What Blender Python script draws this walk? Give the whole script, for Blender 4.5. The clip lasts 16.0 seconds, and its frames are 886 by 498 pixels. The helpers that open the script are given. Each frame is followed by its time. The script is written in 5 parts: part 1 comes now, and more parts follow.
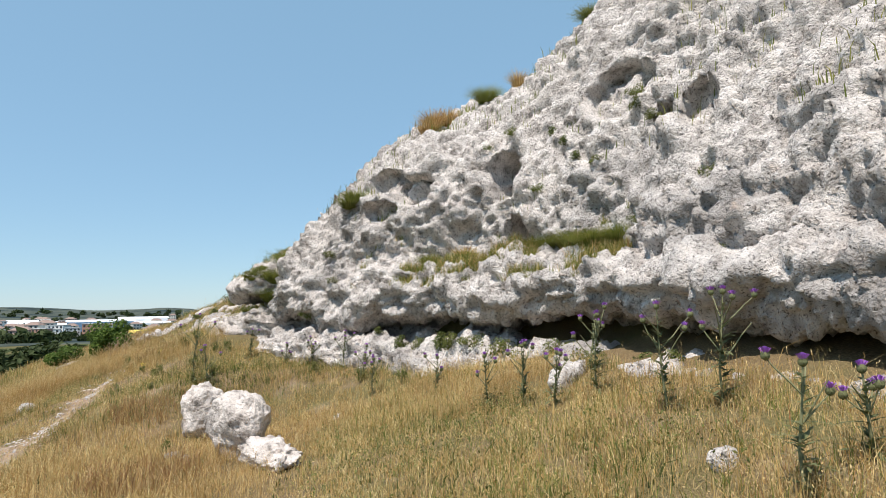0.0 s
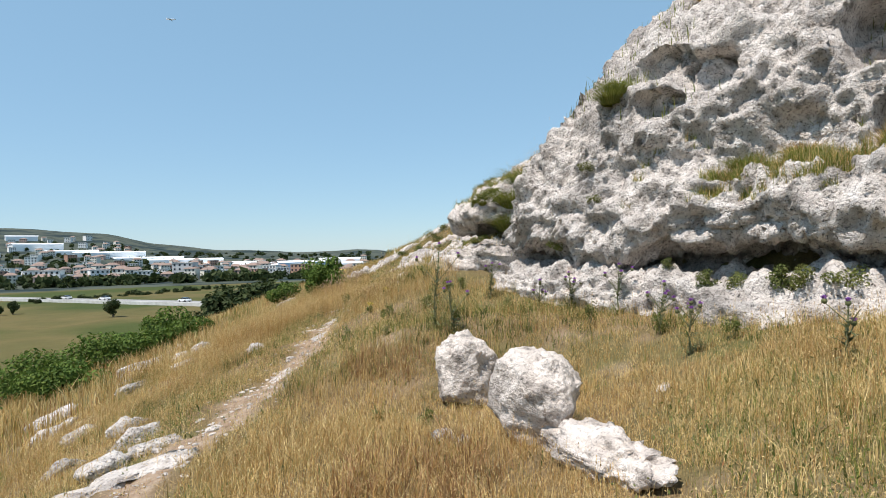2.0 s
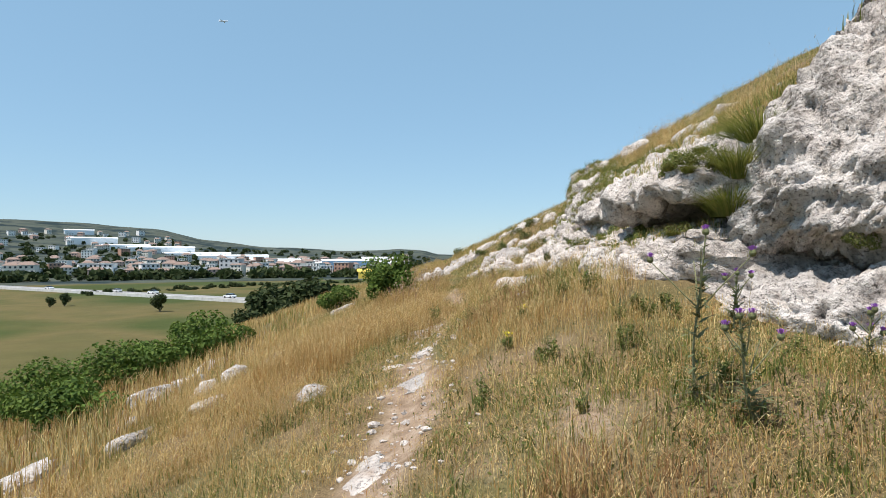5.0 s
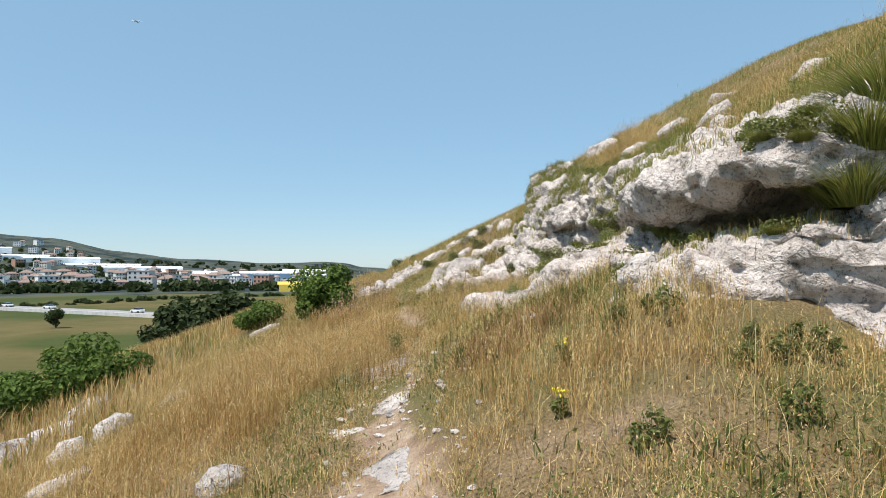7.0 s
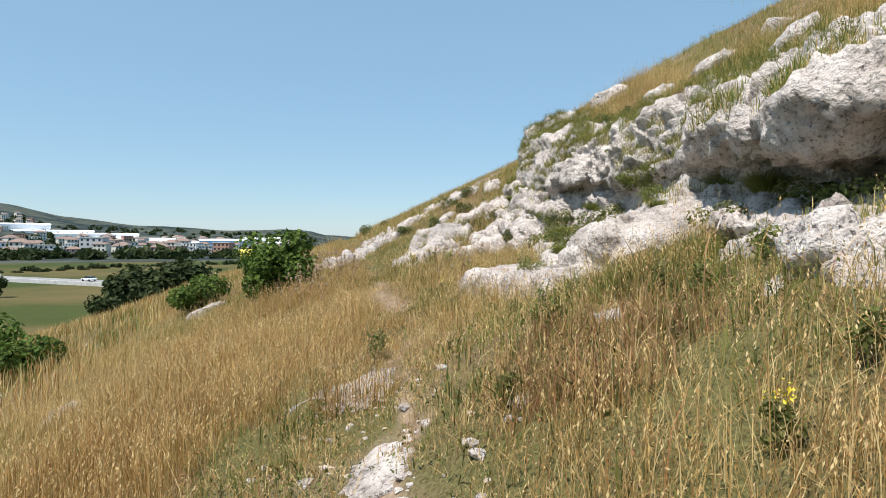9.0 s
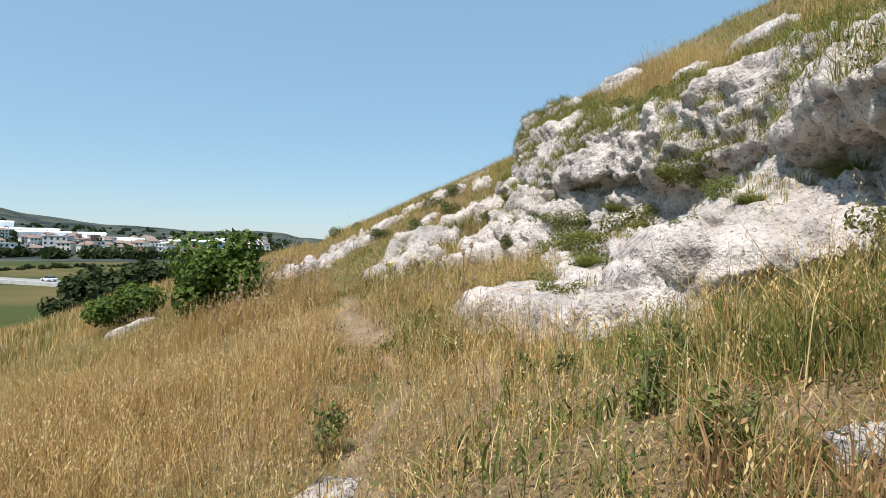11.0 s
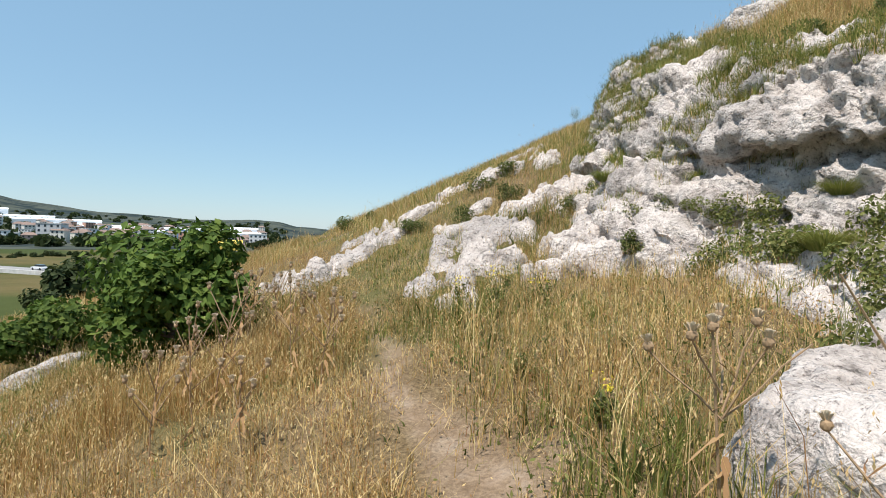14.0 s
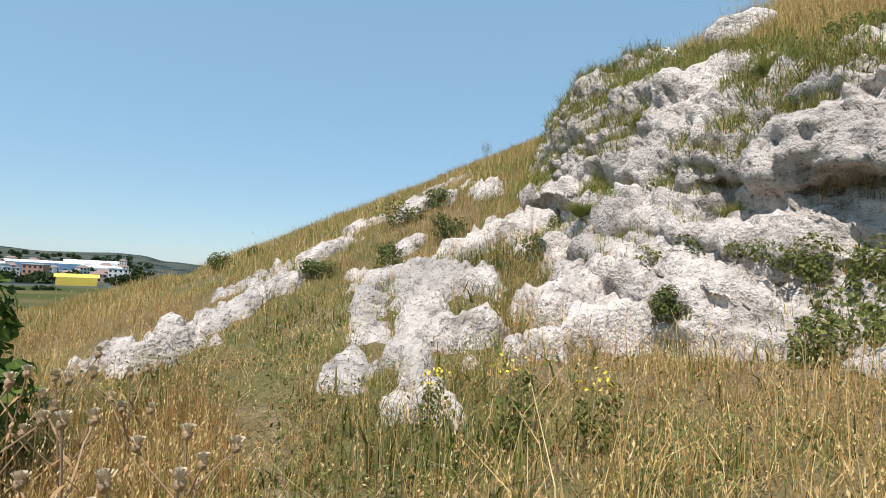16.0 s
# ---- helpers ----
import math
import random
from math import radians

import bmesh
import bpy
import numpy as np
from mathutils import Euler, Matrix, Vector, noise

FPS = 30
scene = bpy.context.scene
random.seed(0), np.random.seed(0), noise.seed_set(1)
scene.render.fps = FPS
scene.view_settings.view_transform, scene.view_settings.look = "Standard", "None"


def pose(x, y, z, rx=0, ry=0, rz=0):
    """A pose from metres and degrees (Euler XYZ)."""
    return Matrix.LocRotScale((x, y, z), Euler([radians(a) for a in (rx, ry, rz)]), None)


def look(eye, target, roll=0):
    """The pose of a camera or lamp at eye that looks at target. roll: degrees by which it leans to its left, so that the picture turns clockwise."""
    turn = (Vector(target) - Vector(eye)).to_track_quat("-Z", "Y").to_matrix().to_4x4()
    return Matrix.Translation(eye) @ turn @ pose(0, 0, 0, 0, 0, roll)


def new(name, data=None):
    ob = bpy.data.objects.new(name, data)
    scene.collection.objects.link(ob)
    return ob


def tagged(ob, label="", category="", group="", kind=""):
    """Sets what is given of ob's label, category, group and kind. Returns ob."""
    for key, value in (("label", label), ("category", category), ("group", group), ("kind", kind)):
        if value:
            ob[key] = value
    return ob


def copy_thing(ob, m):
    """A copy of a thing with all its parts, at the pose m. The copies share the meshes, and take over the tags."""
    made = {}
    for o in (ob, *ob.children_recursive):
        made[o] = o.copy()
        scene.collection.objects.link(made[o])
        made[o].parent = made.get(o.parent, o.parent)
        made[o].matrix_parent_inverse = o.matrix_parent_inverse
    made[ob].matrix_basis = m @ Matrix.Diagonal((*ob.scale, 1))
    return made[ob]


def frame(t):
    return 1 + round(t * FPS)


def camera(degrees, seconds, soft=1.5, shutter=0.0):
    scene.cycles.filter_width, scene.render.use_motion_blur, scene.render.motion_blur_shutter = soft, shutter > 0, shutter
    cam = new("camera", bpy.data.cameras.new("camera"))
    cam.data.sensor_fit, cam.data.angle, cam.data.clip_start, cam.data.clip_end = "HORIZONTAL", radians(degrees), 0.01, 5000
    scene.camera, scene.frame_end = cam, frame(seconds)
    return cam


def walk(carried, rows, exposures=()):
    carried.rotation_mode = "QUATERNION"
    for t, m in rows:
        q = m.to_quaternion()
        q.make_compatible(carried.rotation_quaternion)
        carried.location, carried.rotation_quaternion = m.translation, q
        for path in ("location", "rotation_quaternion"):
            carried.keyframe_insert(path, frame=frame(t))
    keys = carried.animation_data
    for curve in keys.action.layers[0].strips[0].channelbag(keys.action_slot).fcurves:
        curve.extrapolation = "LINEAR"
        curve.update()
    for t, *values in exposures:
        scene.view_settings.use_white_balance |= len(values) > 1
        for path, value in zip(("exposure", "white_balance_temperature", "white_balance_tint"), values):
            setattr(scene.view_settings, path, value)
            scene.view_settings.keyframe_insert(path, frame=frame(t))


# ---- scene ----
cam = camera(72.1, 16.0, soft=0.9)
PATH = [
    (0, (2.068, 0.853, 1.7), (2.708, 2.737, 1.905), -0.9),
    (0.5, (1.9, 1.644, 1.635), (2.268, 3.607, 1.726), -2.2),
    (1, (1.627, 2.548, 1.575), (1.81, 4.54, 1.607), -1.3),
    (1.5, (1.383, 3.416, 1.546), (1.489, 5.414, 1.566), -1.2),
    (2, (1.064, 4.261, 1.549), (1.145, 6.259, 1.568), -1.4),
    (2.5, (0.842, 5.115, 1.559), (0.89, 7.113, 1.61), -1.4),
    (3, (0.575, 5.922, 1.565), (0.555, 7.921, 1.609), -1.1),
    (3.5, (0.38, 6.772, 1.576), (0.35, 8.771, 1.602), -0.7),
    (4, (0.05, 7.62, 1.527), (-0.004, 9.619, 1.552), -0.4),
    (4.5, (-0.196, 8.415, 1.499), (-0.249, 10.414, 1.521), -0.2),
    (4.7, (-0.3, 8.723, 1.515), (-0.367, 10.722, 1.537), -0.2),
    (6.8, (-1.075, 11.844, 1.505), (-0.887, 13.834, 1.577), 0.1),
    (7, (-1.109, 12.104, 1.461), (-0.914, 14.093, 1.529), 0.1),
    (7.5, (-1.154, 12.787, 1.426), (-0.915, 14.772, 1.476), 0.3),
    (8, (-1.185, 13.506, 1.412), (-0.923, 15.489, 1.434), 0.3),
    (8.5, (-1.212, 14.258, 1.394), (-0.929, 16.238, 1.384), 0.3),
    (9, (-1.209, 15.005, 1.438), (-0.898, 16.98, 1.403), 0.4),
    (9.2, (-1.213, 15.303, 1.405), (-0.903, 17.278, 1.373), 0.5),
    (11.3, (-0.963, 17.85, 1.48), (-0.566, 19.81, 1.467), 1.4),
    (11.5, (-0.962, 18.117, 1.533), (-0.572, 20.079, 1.528), 1.6),
    (12, (-0.915, 18.785, 1.563), (-0.519, 20.745, 1.56), 1.7),
    (12.5, (-1.01, 19.513, 1.534), (-0.63, 21.477, 1.517), 1.8),
    (13, (-1.009, 20.231, 1.573), (-0.639, 22.196, 1.538), 1.8),
    (13.5, (-1.11, 20.871, 1.598), (-0.725, 22.833, 1.544), 1.6),
    (14, (-1.199, 21.557, 1.538), (-0.798, 23.516, 1.488), 1.8),
    (14.5, (-1.214, 22.272, 1.544), (-0.735, 24.213, 1.509), 1.3),
    (15, (-1.227, 22.973, 1.515), (-0.658, 24.891, 1.504), 1.2),
    (15.5, (-1.144, 23.62, 1.564), (-0.491, 25.511, 1.575), 1.5),
    (16, (-1.094, 24.242, 1.619), (-0.329, 26.088, 1.714), 2.9),
]
walk(cam, [(t, look(eye, target, roll)) for t, eye, target, roll in PATH])

# ---- world, sun ----
SUN_DIR = Vector((-0.34, -0.26, 0.90)).normalized()
world = bpy.data.worlds.new("world")
scene.world = world
world.use_nodes = True
_n = world.node_tree.nodes
_sky = _n.new("ShaderNodeTexSky")
_sky.sky_type = "NISHITA"
_sky.sun_disc = False
_sky.sun_elevation = math.asin(SUN_DIR.z)
_sky.sun_rotation = math.atan2(SUN_DIR.x, SUN_DIR.y)
_sky.altitude = 60
_sky.air_density = 1.0
_sky.dust_density = 0.15
_sky.ozone_density = 2.2
_haze = _n.new("ShaderNodeMix")  # thin summer haze evens the sky out
_haze.data_type = "RGBA"
_haze.inputs[0].default_value = 0.66
_haze.inputs[7].default_value = (1.67, 2.95, 4.05, 1)
world.node_tree.links.new(_sky.outputs[0], _haze.inputs[6])
world.node_tree.links.new(_haze.outputs[2], _n["Background"].inputs[0])
_n["Background"].inputs[1].default_value = 0.15
sun = new("sun", bpy.data.lights.new("sun", "SUN"))
sun.data.energy = 4.8
sun.data.angle = radians(0.53)
sun.data.color = (1.0, 0.93, 0.86)
sun.matrix_world = look(SUN_DIR * 50, (0, 0, 0))
scene.view_settings.exposure = 0.22

# ---- numeric helpers ----
RNG = np.random.default_rng(7)


def lerp_at(v, *knots):
    """Smooth interpolation through (position, value) knots."""
    k = np.array(knots, float)
    v = np.asarray(v, float)
    i = np.clip(np.searchsorted(k[:, 0], v) - 1, 0, len(k) - 2)
    f = np.clip((v - k[i, 0]) / (k[i + 1, 0] - k[i, 0]), 0, 1)
    s = f * f * (3 - 2 * f) * 0.5 + f * 0.5
    return k[i, 1] * (1 - s) + k[i + 1, 1] * s


def step(v, a, b):
    f = np.clip((np.asarray(v, float) - a) / (b - a), 0, 1)
    return f * f * (3 - 2 * f)


def _hash(ix, iy, iz):
    h = (ix * 374761393 + iy * 668265263 + iz * 2147483647 + 1013904223) & 0xFFFFFFFF
    h = ((h ^ (h >> 13)) * 1274126177) & 0xFFFFFFFF
    return ((h ^ (h >> 16)) & 0xFFFF) / 65535.0


def vnoise(p):
    """Value noise of points p (n, 3), in -1..1."""
    f = np.floor(p).astype(np.int64)
    t = p - f
    t = t * t * (3 - 2 * t)
    out = np.zeros(len(p))
    for dx in (0, 1):
        for dy in (0, 1):
            for dz in (0, 1):
                w = (t[:, 0] if dx else 1 - t[:, 0]) * (t[:, 1] if dy else 1 - t[:, 1]) * (t[:, 2] if dz else 1 - t[:, 2])
                out += w * _hash(f[:, 0] + dx, f[:, 1] + dy, f[:, 2] + dz)
    return out * 2 - 1


def fbm(p, octaves=4, gain=0.5):
    p = np.asarray(p, float)
    out, a = np.zeros(len(p)), 1.0
    for o in range(octaves):
        out += a * vnoise(p * (2.03 ** o) + 17.3 * o)
        a *= gain
    return out


def cells(p):
    """Distance to the nearest scattered point (n, 3)."""
    f = np.floor(p).astype(np.int64)
    best = np.full(len(p), 9.0)
    for dx in (-1, 0, 1):
        for dy in (-1, 0, 1):
            for dz in (-1, 0, 1):
                c = f + (dx, dy, dz)
                q = np.stack([c[:, 0] + _hash(c[:, 0], c[:, 1], c[:, 2]),
                              c[:, 1] + _hash(c[:, 0] + 31, c[:, 1] + 7, c[:, 2]),
                              c[:, 2] + _hash(c[:, 0], c[:, 1] + 57, c[:, 2] + 13)], 1)
                best = np.minimum(best, ((p - q) ** 2).sum(1))
    return np.sqrt(best)


def xy0(x, y, s=1.0):
    return np.stack([np.ravel(x) * s, np.ravel(y) * s, np.zeros(np.size(x))], 1)


# ---- the lie of the land ----
def path_x(y):
    return lerp_at(y, (-6, -2.4), (4, -2.0), (9, -1.75), (13, -1.45), (17, -1.05), (21, -1.15), (25, -0.95), (30, -0.9), (60, -1.5))


def trail_x(y):
    return lerp_at(y, (-6, -2.4), (4, -2.0), (9, -1.75), (13, -1.42), (17, -1.02), (19.5, -1.0), (21.5, -0.55), (25, -0.5), (28, -0.7), (31, -0.9), (60, -1.5))


def path_z(y):
    return lerp_at(y, (-8, -0.45), (0, -0.40), (6, -0.42), (11, -0.45), (14.5, -0.34), (16.8, -0.03), (20, 0.2),
                   (24, 0.34), (27.5, 0.62), (29, 0.78), (30.5, 0.95), (33, 1.25), (45, 1.3), (62, -1.5), (90, -7))


def slope_right(y):
    return lerp_at(y, (-8, 0.13), (11, 0.14), (15, 0.21), (17, 0.41), (18.8, 0.42), (20.3, 0.3), (21.5, 0.24), (23.5, 0.2), (25, 0.2), (28, 0.15), (30, 0.28), (31, 0.34), (34, 0.47), (60, 0.4))


def lip_x(y):
    return lerp_at(y, (-12, 7.2), (0, 6.9), (7, 7.05), (10, 6.9), (12.5, 5.6), (13.9, 4.74), (15.5, 3.4), (16.6, 2.9),
                   (17.2, 2.2), (19, 2.0), (21, 2.5), (23, 3.8), (25, 3.8), (28, 3.5), (31, 3.7), (33, 4.2), (60, 5))


def top_x(y):
    return lerp_at(y, (16, 2.8), (17, 2.5), (19, 2.5), (21, 3.3), (23, 4.2), (25, 4.1), (28, 3.95), (31, 4.2), (34, 4.4))


def top_z(y):
    return lerp_at(y, (16, 2.9), (17, 2.8), (19, 2.85), (21, 3.15), (23, 3.75), (25, 3.75), (28, 3.6), (29.6, 4.1), (31, 4.55), (34, 3.6))


def soft_min(a, b, k):
    h = np.clip(0.5 + 0.5 * (b - a) / k, 0, 1)
    return b * (1 - h) + a * h - k * h * (1 - h)


def land(x, y):
    """Height of the soil at x, y."""
    x, y = np.asarray(x, float), np.asarray(y, float)
    d = x - path_x(y)
    left = -soft_min(-0.335 * d, 10.9 + 0.004 * np.abs(d), 3.0)
    flat = 0.045 * d + 0.23 * np.logaddexp(0, (d - 4.0) * 2.2) / 2.2
    w = step(y, 11.5, 16.5)
    near = np.where(d > 0, flat * (1 - w) + slope_right(y) * d * w, left)
    bench = lerp_at(y, (11.6, 0), (13, 0.36), (14, 0.6), (15.5, 0.4), (17, 0.17), (20, 0.1), (21.5, 0))
    near = near + bench * (1 - np.exp(-np.maximum(d, 0) / 1.8)) * (1 - 0.9 * step(x, lip_x(y) - 2.4, lip_x(y) - 0.7) * (1 - step(y, 15.5, 17)))
    near = near - 0.08 * np.exp(-((x - trail_x(y)) / 0.45) ** 2)
    # the ground runs out level below the overhang of the cliff
    level = lerp_at(y, (8, 2.0), (11, 0.75), (13, 0.62), (15, 0.68), (16.2, 0.85), (17.2, 1.35), (19, 1.6), (21, 3), (60, 30))
    base = soft_min(path_z(y) + near, level, 0.25)
    # behind the high cliff
    e = np.maximum(x - lip_x(y) - 1.3, 0)
    high = base + soft_min(1.75 * e, 4.7 + 0.16 * e, 1.5) - slope_right(y) * e * 0.8
    # slope above the low ledges
    u = x - top_x(y)
    up = top_z(y) + soft_min(0.56 * u, 4.6 + 0.1 * u, 2.0)
    hollow = lerp_at(y, (14, 0.0), (16.4, 1.2), (19.2, 1.2), (20.4, 0.3), (22, 0.2))
    mid = base + (up - base) * step(x, lip_x(y) + 0.35 + hollow, lip_x(y) + 0.95 + hollow)
    w_low = step(y, 16.0, 18.2)
    side = high * (1 - w_low) + mid * w_low
    # open hillside beyond
    far = path_z(y) + np.where(d > 0, soft_min(0.47 * d, 7.5 + 0.12 * d, 2.0), left)
    w_far = step(y, 30.8, 33.2)
    z = side * (1 - w_far) + far * w_far
    # down to the plain, all round
    r = np.sqrt((x - 20) ** 2 + (y - 8) ** 2)
    out = step(r, 55, 150)
    plain = -11.6 + 0.0 * x
    z = z * (1 - out) + plain * out
    z = np.maximum(z, plain)
    return z


def bumps(x, y):
    q = xy0(x, y)
    fade = 1 - step(np.abs(np.ravel(x)) + np.abs(np.ravel(y) - 15), 40, 90)
    b = (0.055 * fbm(q * 0.9, 3) + 0.02 * fbm(q * 5.0, 3)) * fade
    return b.reshape(np.shape(x))


def soil(x, y):
    return land(x, y) + bumps(x, y)


# ---- materials ----
def mat(name, rough=0.85):
    m = bpy.data.materials.new(name)
    m.use_nodes = True
    b = m.node_tree.nodes["Principled BSDF"]
    b.inputs["Roughness"].default_value = rough
    return m, m.node_tree.nodes, m.node_tree.links, b


def tex(nodes, links, kind, scale, coords, detail=4.0, rough=0.55, **kw):
    t = nodes.new(kind)
    t.inputs["Scale"].default_value = scale
    if "Detail" in t.inputs:
        t.inputs["Detail"].default_value = detail
        t.inputs["Roughness"].default_value = rough
    links.new(coords, t.inputs["Vector"])
    return t


def ramp(nodes, links, src, *stops):
    r = nodes.new("ShaderNodeValToRGB")
    el = r.color_ramp.elements
    while len(el) < len(stops):
        el.new(0.5)
    for e, (p, c) in zip(el, stops):
        e.position = p
        e.color = (*c, 1) if len(c) == 3 else c
    links.new(src, r.inputs[0])
    return r.outputs[0]


def mix(nodes, links, fac, a, b, mode="MIX"):
    m = nodes.new("ShaderNodeMix")
    m.data_type = "RGBA"
    m.blend_type = mode
    for sock, v in ((m.inputs[0], fac), (m.inputs[6], a), (m.inputs[7], b)):
        if isinstance(v, (int, float)):
            sock.default_value = v
        elif isinstance(v, tuple):
            sock.default_value = (*v, 1)
        else:
            links.new(v, sock)
    return m.outputs[2]


def bump(nodes, links, b, height, strength, dist):
    n = nodes.new("ShaderNodeBump")
    n.inputs["Strength"].default_value = strength
    n.inputs["Distance"].default_value = dist
    links.new(height, n.inputs["Height"])
    links.new(n.outputs[0], b.inputs["Normal"])


def where(nodes):
    return nodes.new("ShaderNodeNewGeometry").outputs["Position"]


def rock_material(name, tint=(1, 1, 1), relief=1.0, dirt_and_shade=1.0):
    m, n, l, b = mat(name, 0.92)
    p = where(n)
    big = tex(n, l, "ShaderNodeTexNoise", 0.55, p, 5, 0.6).outputs[0]
    mid = tex(n, l, "ShaderNodeTexNoise", 3.2, p, 7, 0.7).outputs[0]
    fine = tex(n, l, "ShaderNodeTexNoise", 24, p, 6, 0.75).outputs[0]
    grain = tex(n, l, "ShaderNodeTexNoise", 95, p, 4, 0.7).outputs[0]
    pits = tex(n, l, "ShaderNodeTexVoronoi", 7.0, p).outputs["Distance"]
    pores = tex(n, l, "ShaderNodeTexVoronoi", 21.0, p).outputs["Distance"]
    t = lambda r, g, bb: (r * tint[0], g * tint[1], bb * tint[2])  # noqa: E731
    base = ramp(n, l, mid, (0.33, t(0.20, 0.176, 0.156)), (0.44, t(0.56, 0.505, 0.465)), (0.58, t(0.77, 0.71, 0.665)))
    lich = ramp(n, l, big, (0.5, (0, 0, 0)), (0.64, (dirt_and_shade, dirt_and_shade, dirt_and_shade)))
    base = mix(n, l, lich, base, mix(n, l, 0.6, base, (0.27, 0.25, 0.235)))
    stain = tex(n, l, "ShaderNodeTexNoise", 0.9, p, 4, 0.6).outputs[0]
    base = mix(n, l, ramp(n, l, stain, (0.66, (0, 0, 0)), (0.76, (0.5, 0.5, 0.5))), base, (0.50, 0.30, 0.17))
    # black crust and lichen specks; shade of small cavities painted as dark specks and pits
    spots = ramp(n, l, fine, (0.38, (0.08, 0.07, 0.065)), (0.46, (1, 1, 1)))
    base = mix(n, l, 0.9 * dirt_and_shade, base, spots, "MULTIPLY")
    rough_area = ramp(n, l, tex(n, l, "ShaderNodeTexNoise", 1.3, p, 4, 0.6).outputs[0], (0.42, (0, 0, 0)), (0.6, (dirt_and_shade, dirt_and_shade, dirt_and_shade)))
    # darkens the pit centres in the colour, as shade would
    pit_shade = mix(n, l, rough_area, (1, 1, 1), ramp(n, l, pits, (0.12, (0.12, 0.105, 0.095)), (0.27, (1, 1, 1))))
    base = mix(n, l, 0.9, base, pit_shade, "MULTIPLY")
    base = mix(n, l, 0.45, base, ramp(n, l, grain, (0.33, (0.5, 0.47, 0.45)), (0.5, (1, 1, 1))), "MULTIPLY")
    l.new(base, b.inputs["Base Color"])
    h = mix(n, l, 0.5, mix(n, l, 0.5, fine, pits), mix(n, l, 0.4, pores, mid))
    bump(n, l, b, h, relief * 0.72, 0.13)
    return m


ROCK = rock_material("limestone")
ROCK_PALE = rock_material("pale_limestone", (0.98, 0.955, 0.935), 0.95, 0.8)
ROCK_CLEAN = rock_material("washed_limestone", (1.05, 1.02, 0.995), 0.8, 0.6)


def ground_material():
    m, n, l, b = mat("dry_soil_and_litter", 0.95)
    p = where(n)
    big = tex(n, l, "ShaderNodeTexNoise", 0.35, p, 4, 0.6).outputs[0]
    mid = tex(n, l, "ShaderNodeTexNoise", 4.0, p, 6, 0.7).outputs[0]
    fine = tex(n, l, "ShaderNodeTexNoise", 45, p, 4, 0.7).outputs[0]
    litter = ramp(n, l, fine, (0.3, (0.07, 0.048, 0.028)), (0.5, (0.18, 0.128, 0.068)), (0.75, (0.35, 0.26, 0.145)))
    green = ramp(n, l, fine, (0.3, (0.05, 0.055, 0.02)), (0.7, (0.17, 0.17, 0.06)))
    veg = mix(n, l, ramp(n, l, big, (0.45, (0, 0, 0)), (0.62, (0.8, 0.8, 0.8))), litter, green)
    trod = n.new("ShaderNodeAttribute")
    trod.attribute_name = "trodden"
    stony = ramp(n, l, mid, (0.36, (0.24, 0.165, 0.11)), (0.52, (0.37, 0.27, 0.19)), (0.70, (0.50, 0.405, 0.315)))
    stony = mix(n, l, 0.5, stony, ramp(n, l, fine, (0.3, (0.45, 0.42, 0.4)), (0.6, (1, 1, 1))), "MULTIPLY")
    near = mix(n, l, trod.outputs["Fac"], veg, stony)
    # fields of the plain
    plain = n.new("ShaderNodeAttribute")
    plain.attribute_name = "plain"
    fields = tex(n, l, "ShaderNodeTexNoise", 0.012, p, 3, 0.5).outputs[0]
    tan = ramp(n, l, fields, (0.38, (0.07, 0.085, 0.025)), (0.46, (0.15, 0.12, 0.05)), (0.58, (0.062, 0.08, 0.024)))
    tan = mix(n, l, 0.35, tan, ramp(n, l, tex(n, l, "ShaderNodeTexNoise", 0.25, p, 5, 0.7).outputs[0], (0.3, (0.5, 0.5, 0.5)), (0.7, (1, 1, 1))), "MULTIPLY")
    l.new(mix(n, l, plain.outputs["Fac"], near, tan), b.inputs["Base Color"])
    b.inputs["Specular IOR Level"].default_value = 0.08
    bump(n, l, b, mix(n, l, 0.5, mid, fine), 0.8, 0.04)
    return m


GROUND = ground_material()


def blade_material(name, *stops, trans=0.25):
    """Leaves and stalks, each a little different."""
    m, n, l, b = mat(name, 0.75)
    g = n.new("ShaderNodeNewGeometry")
    c = ramp(n, l, g.outputs["Random Per Island"], *stops)
    patch = tex(n, l, "ShaderNodeTexNoise", 0.8, g.outputs["Position"], 3, 0.6).outputs[0]
    c = mix(n, l, 0.55, c, ramp(n, l, patch, (0.34, (0.70, 0.58, 0.48)), (0.62, (1.12, 1.08, 1.0))), "MULTIPLY")
    l.new(c, b.inputs["Base Color"])
    b.inputs["Specular IOR Level"].default_value = 0.25
    t = n.new("ShaderNodeBsdfTranslucent")
    l.new(c, t.inputs[0])
    s = n.new("ShaderNodeMixShader")
    s.inputs[0].default_value = trans
    l.new(b.outputs[0], s.inputs[1])
    l.new(t.outputs[0], s.inputs[2])
    l.new(s.outputs[0], n["Material Output"].inputs[0])
    return m


STRAW = blade_material("dry_straw", (0.0, (0.27, 0.25, 0.085)), (0.2, (0.42, 0.25, 0.09)), (0.5, (0.64, 0.455, 0.18)), (0.85, (0.84, 0.69, 0.37)), (1.0, (0.40, 0.18, 0.08)))
OAT = blade_material("pale_seed_husk", (0.0, (0.58, 0.43, 0.20)), (0.6, (0.72, 0.58, 0.31)), (1.0, (0.48, 0.30, 0.12)))
GRASS = blade_material("green_grass", (0.0, (0.12, 0.16, 0.033)), (0.5, (0.20, 0.24, 0.055)), (1.0, (0.35, 0.345, 0.10)), trans=0.34)
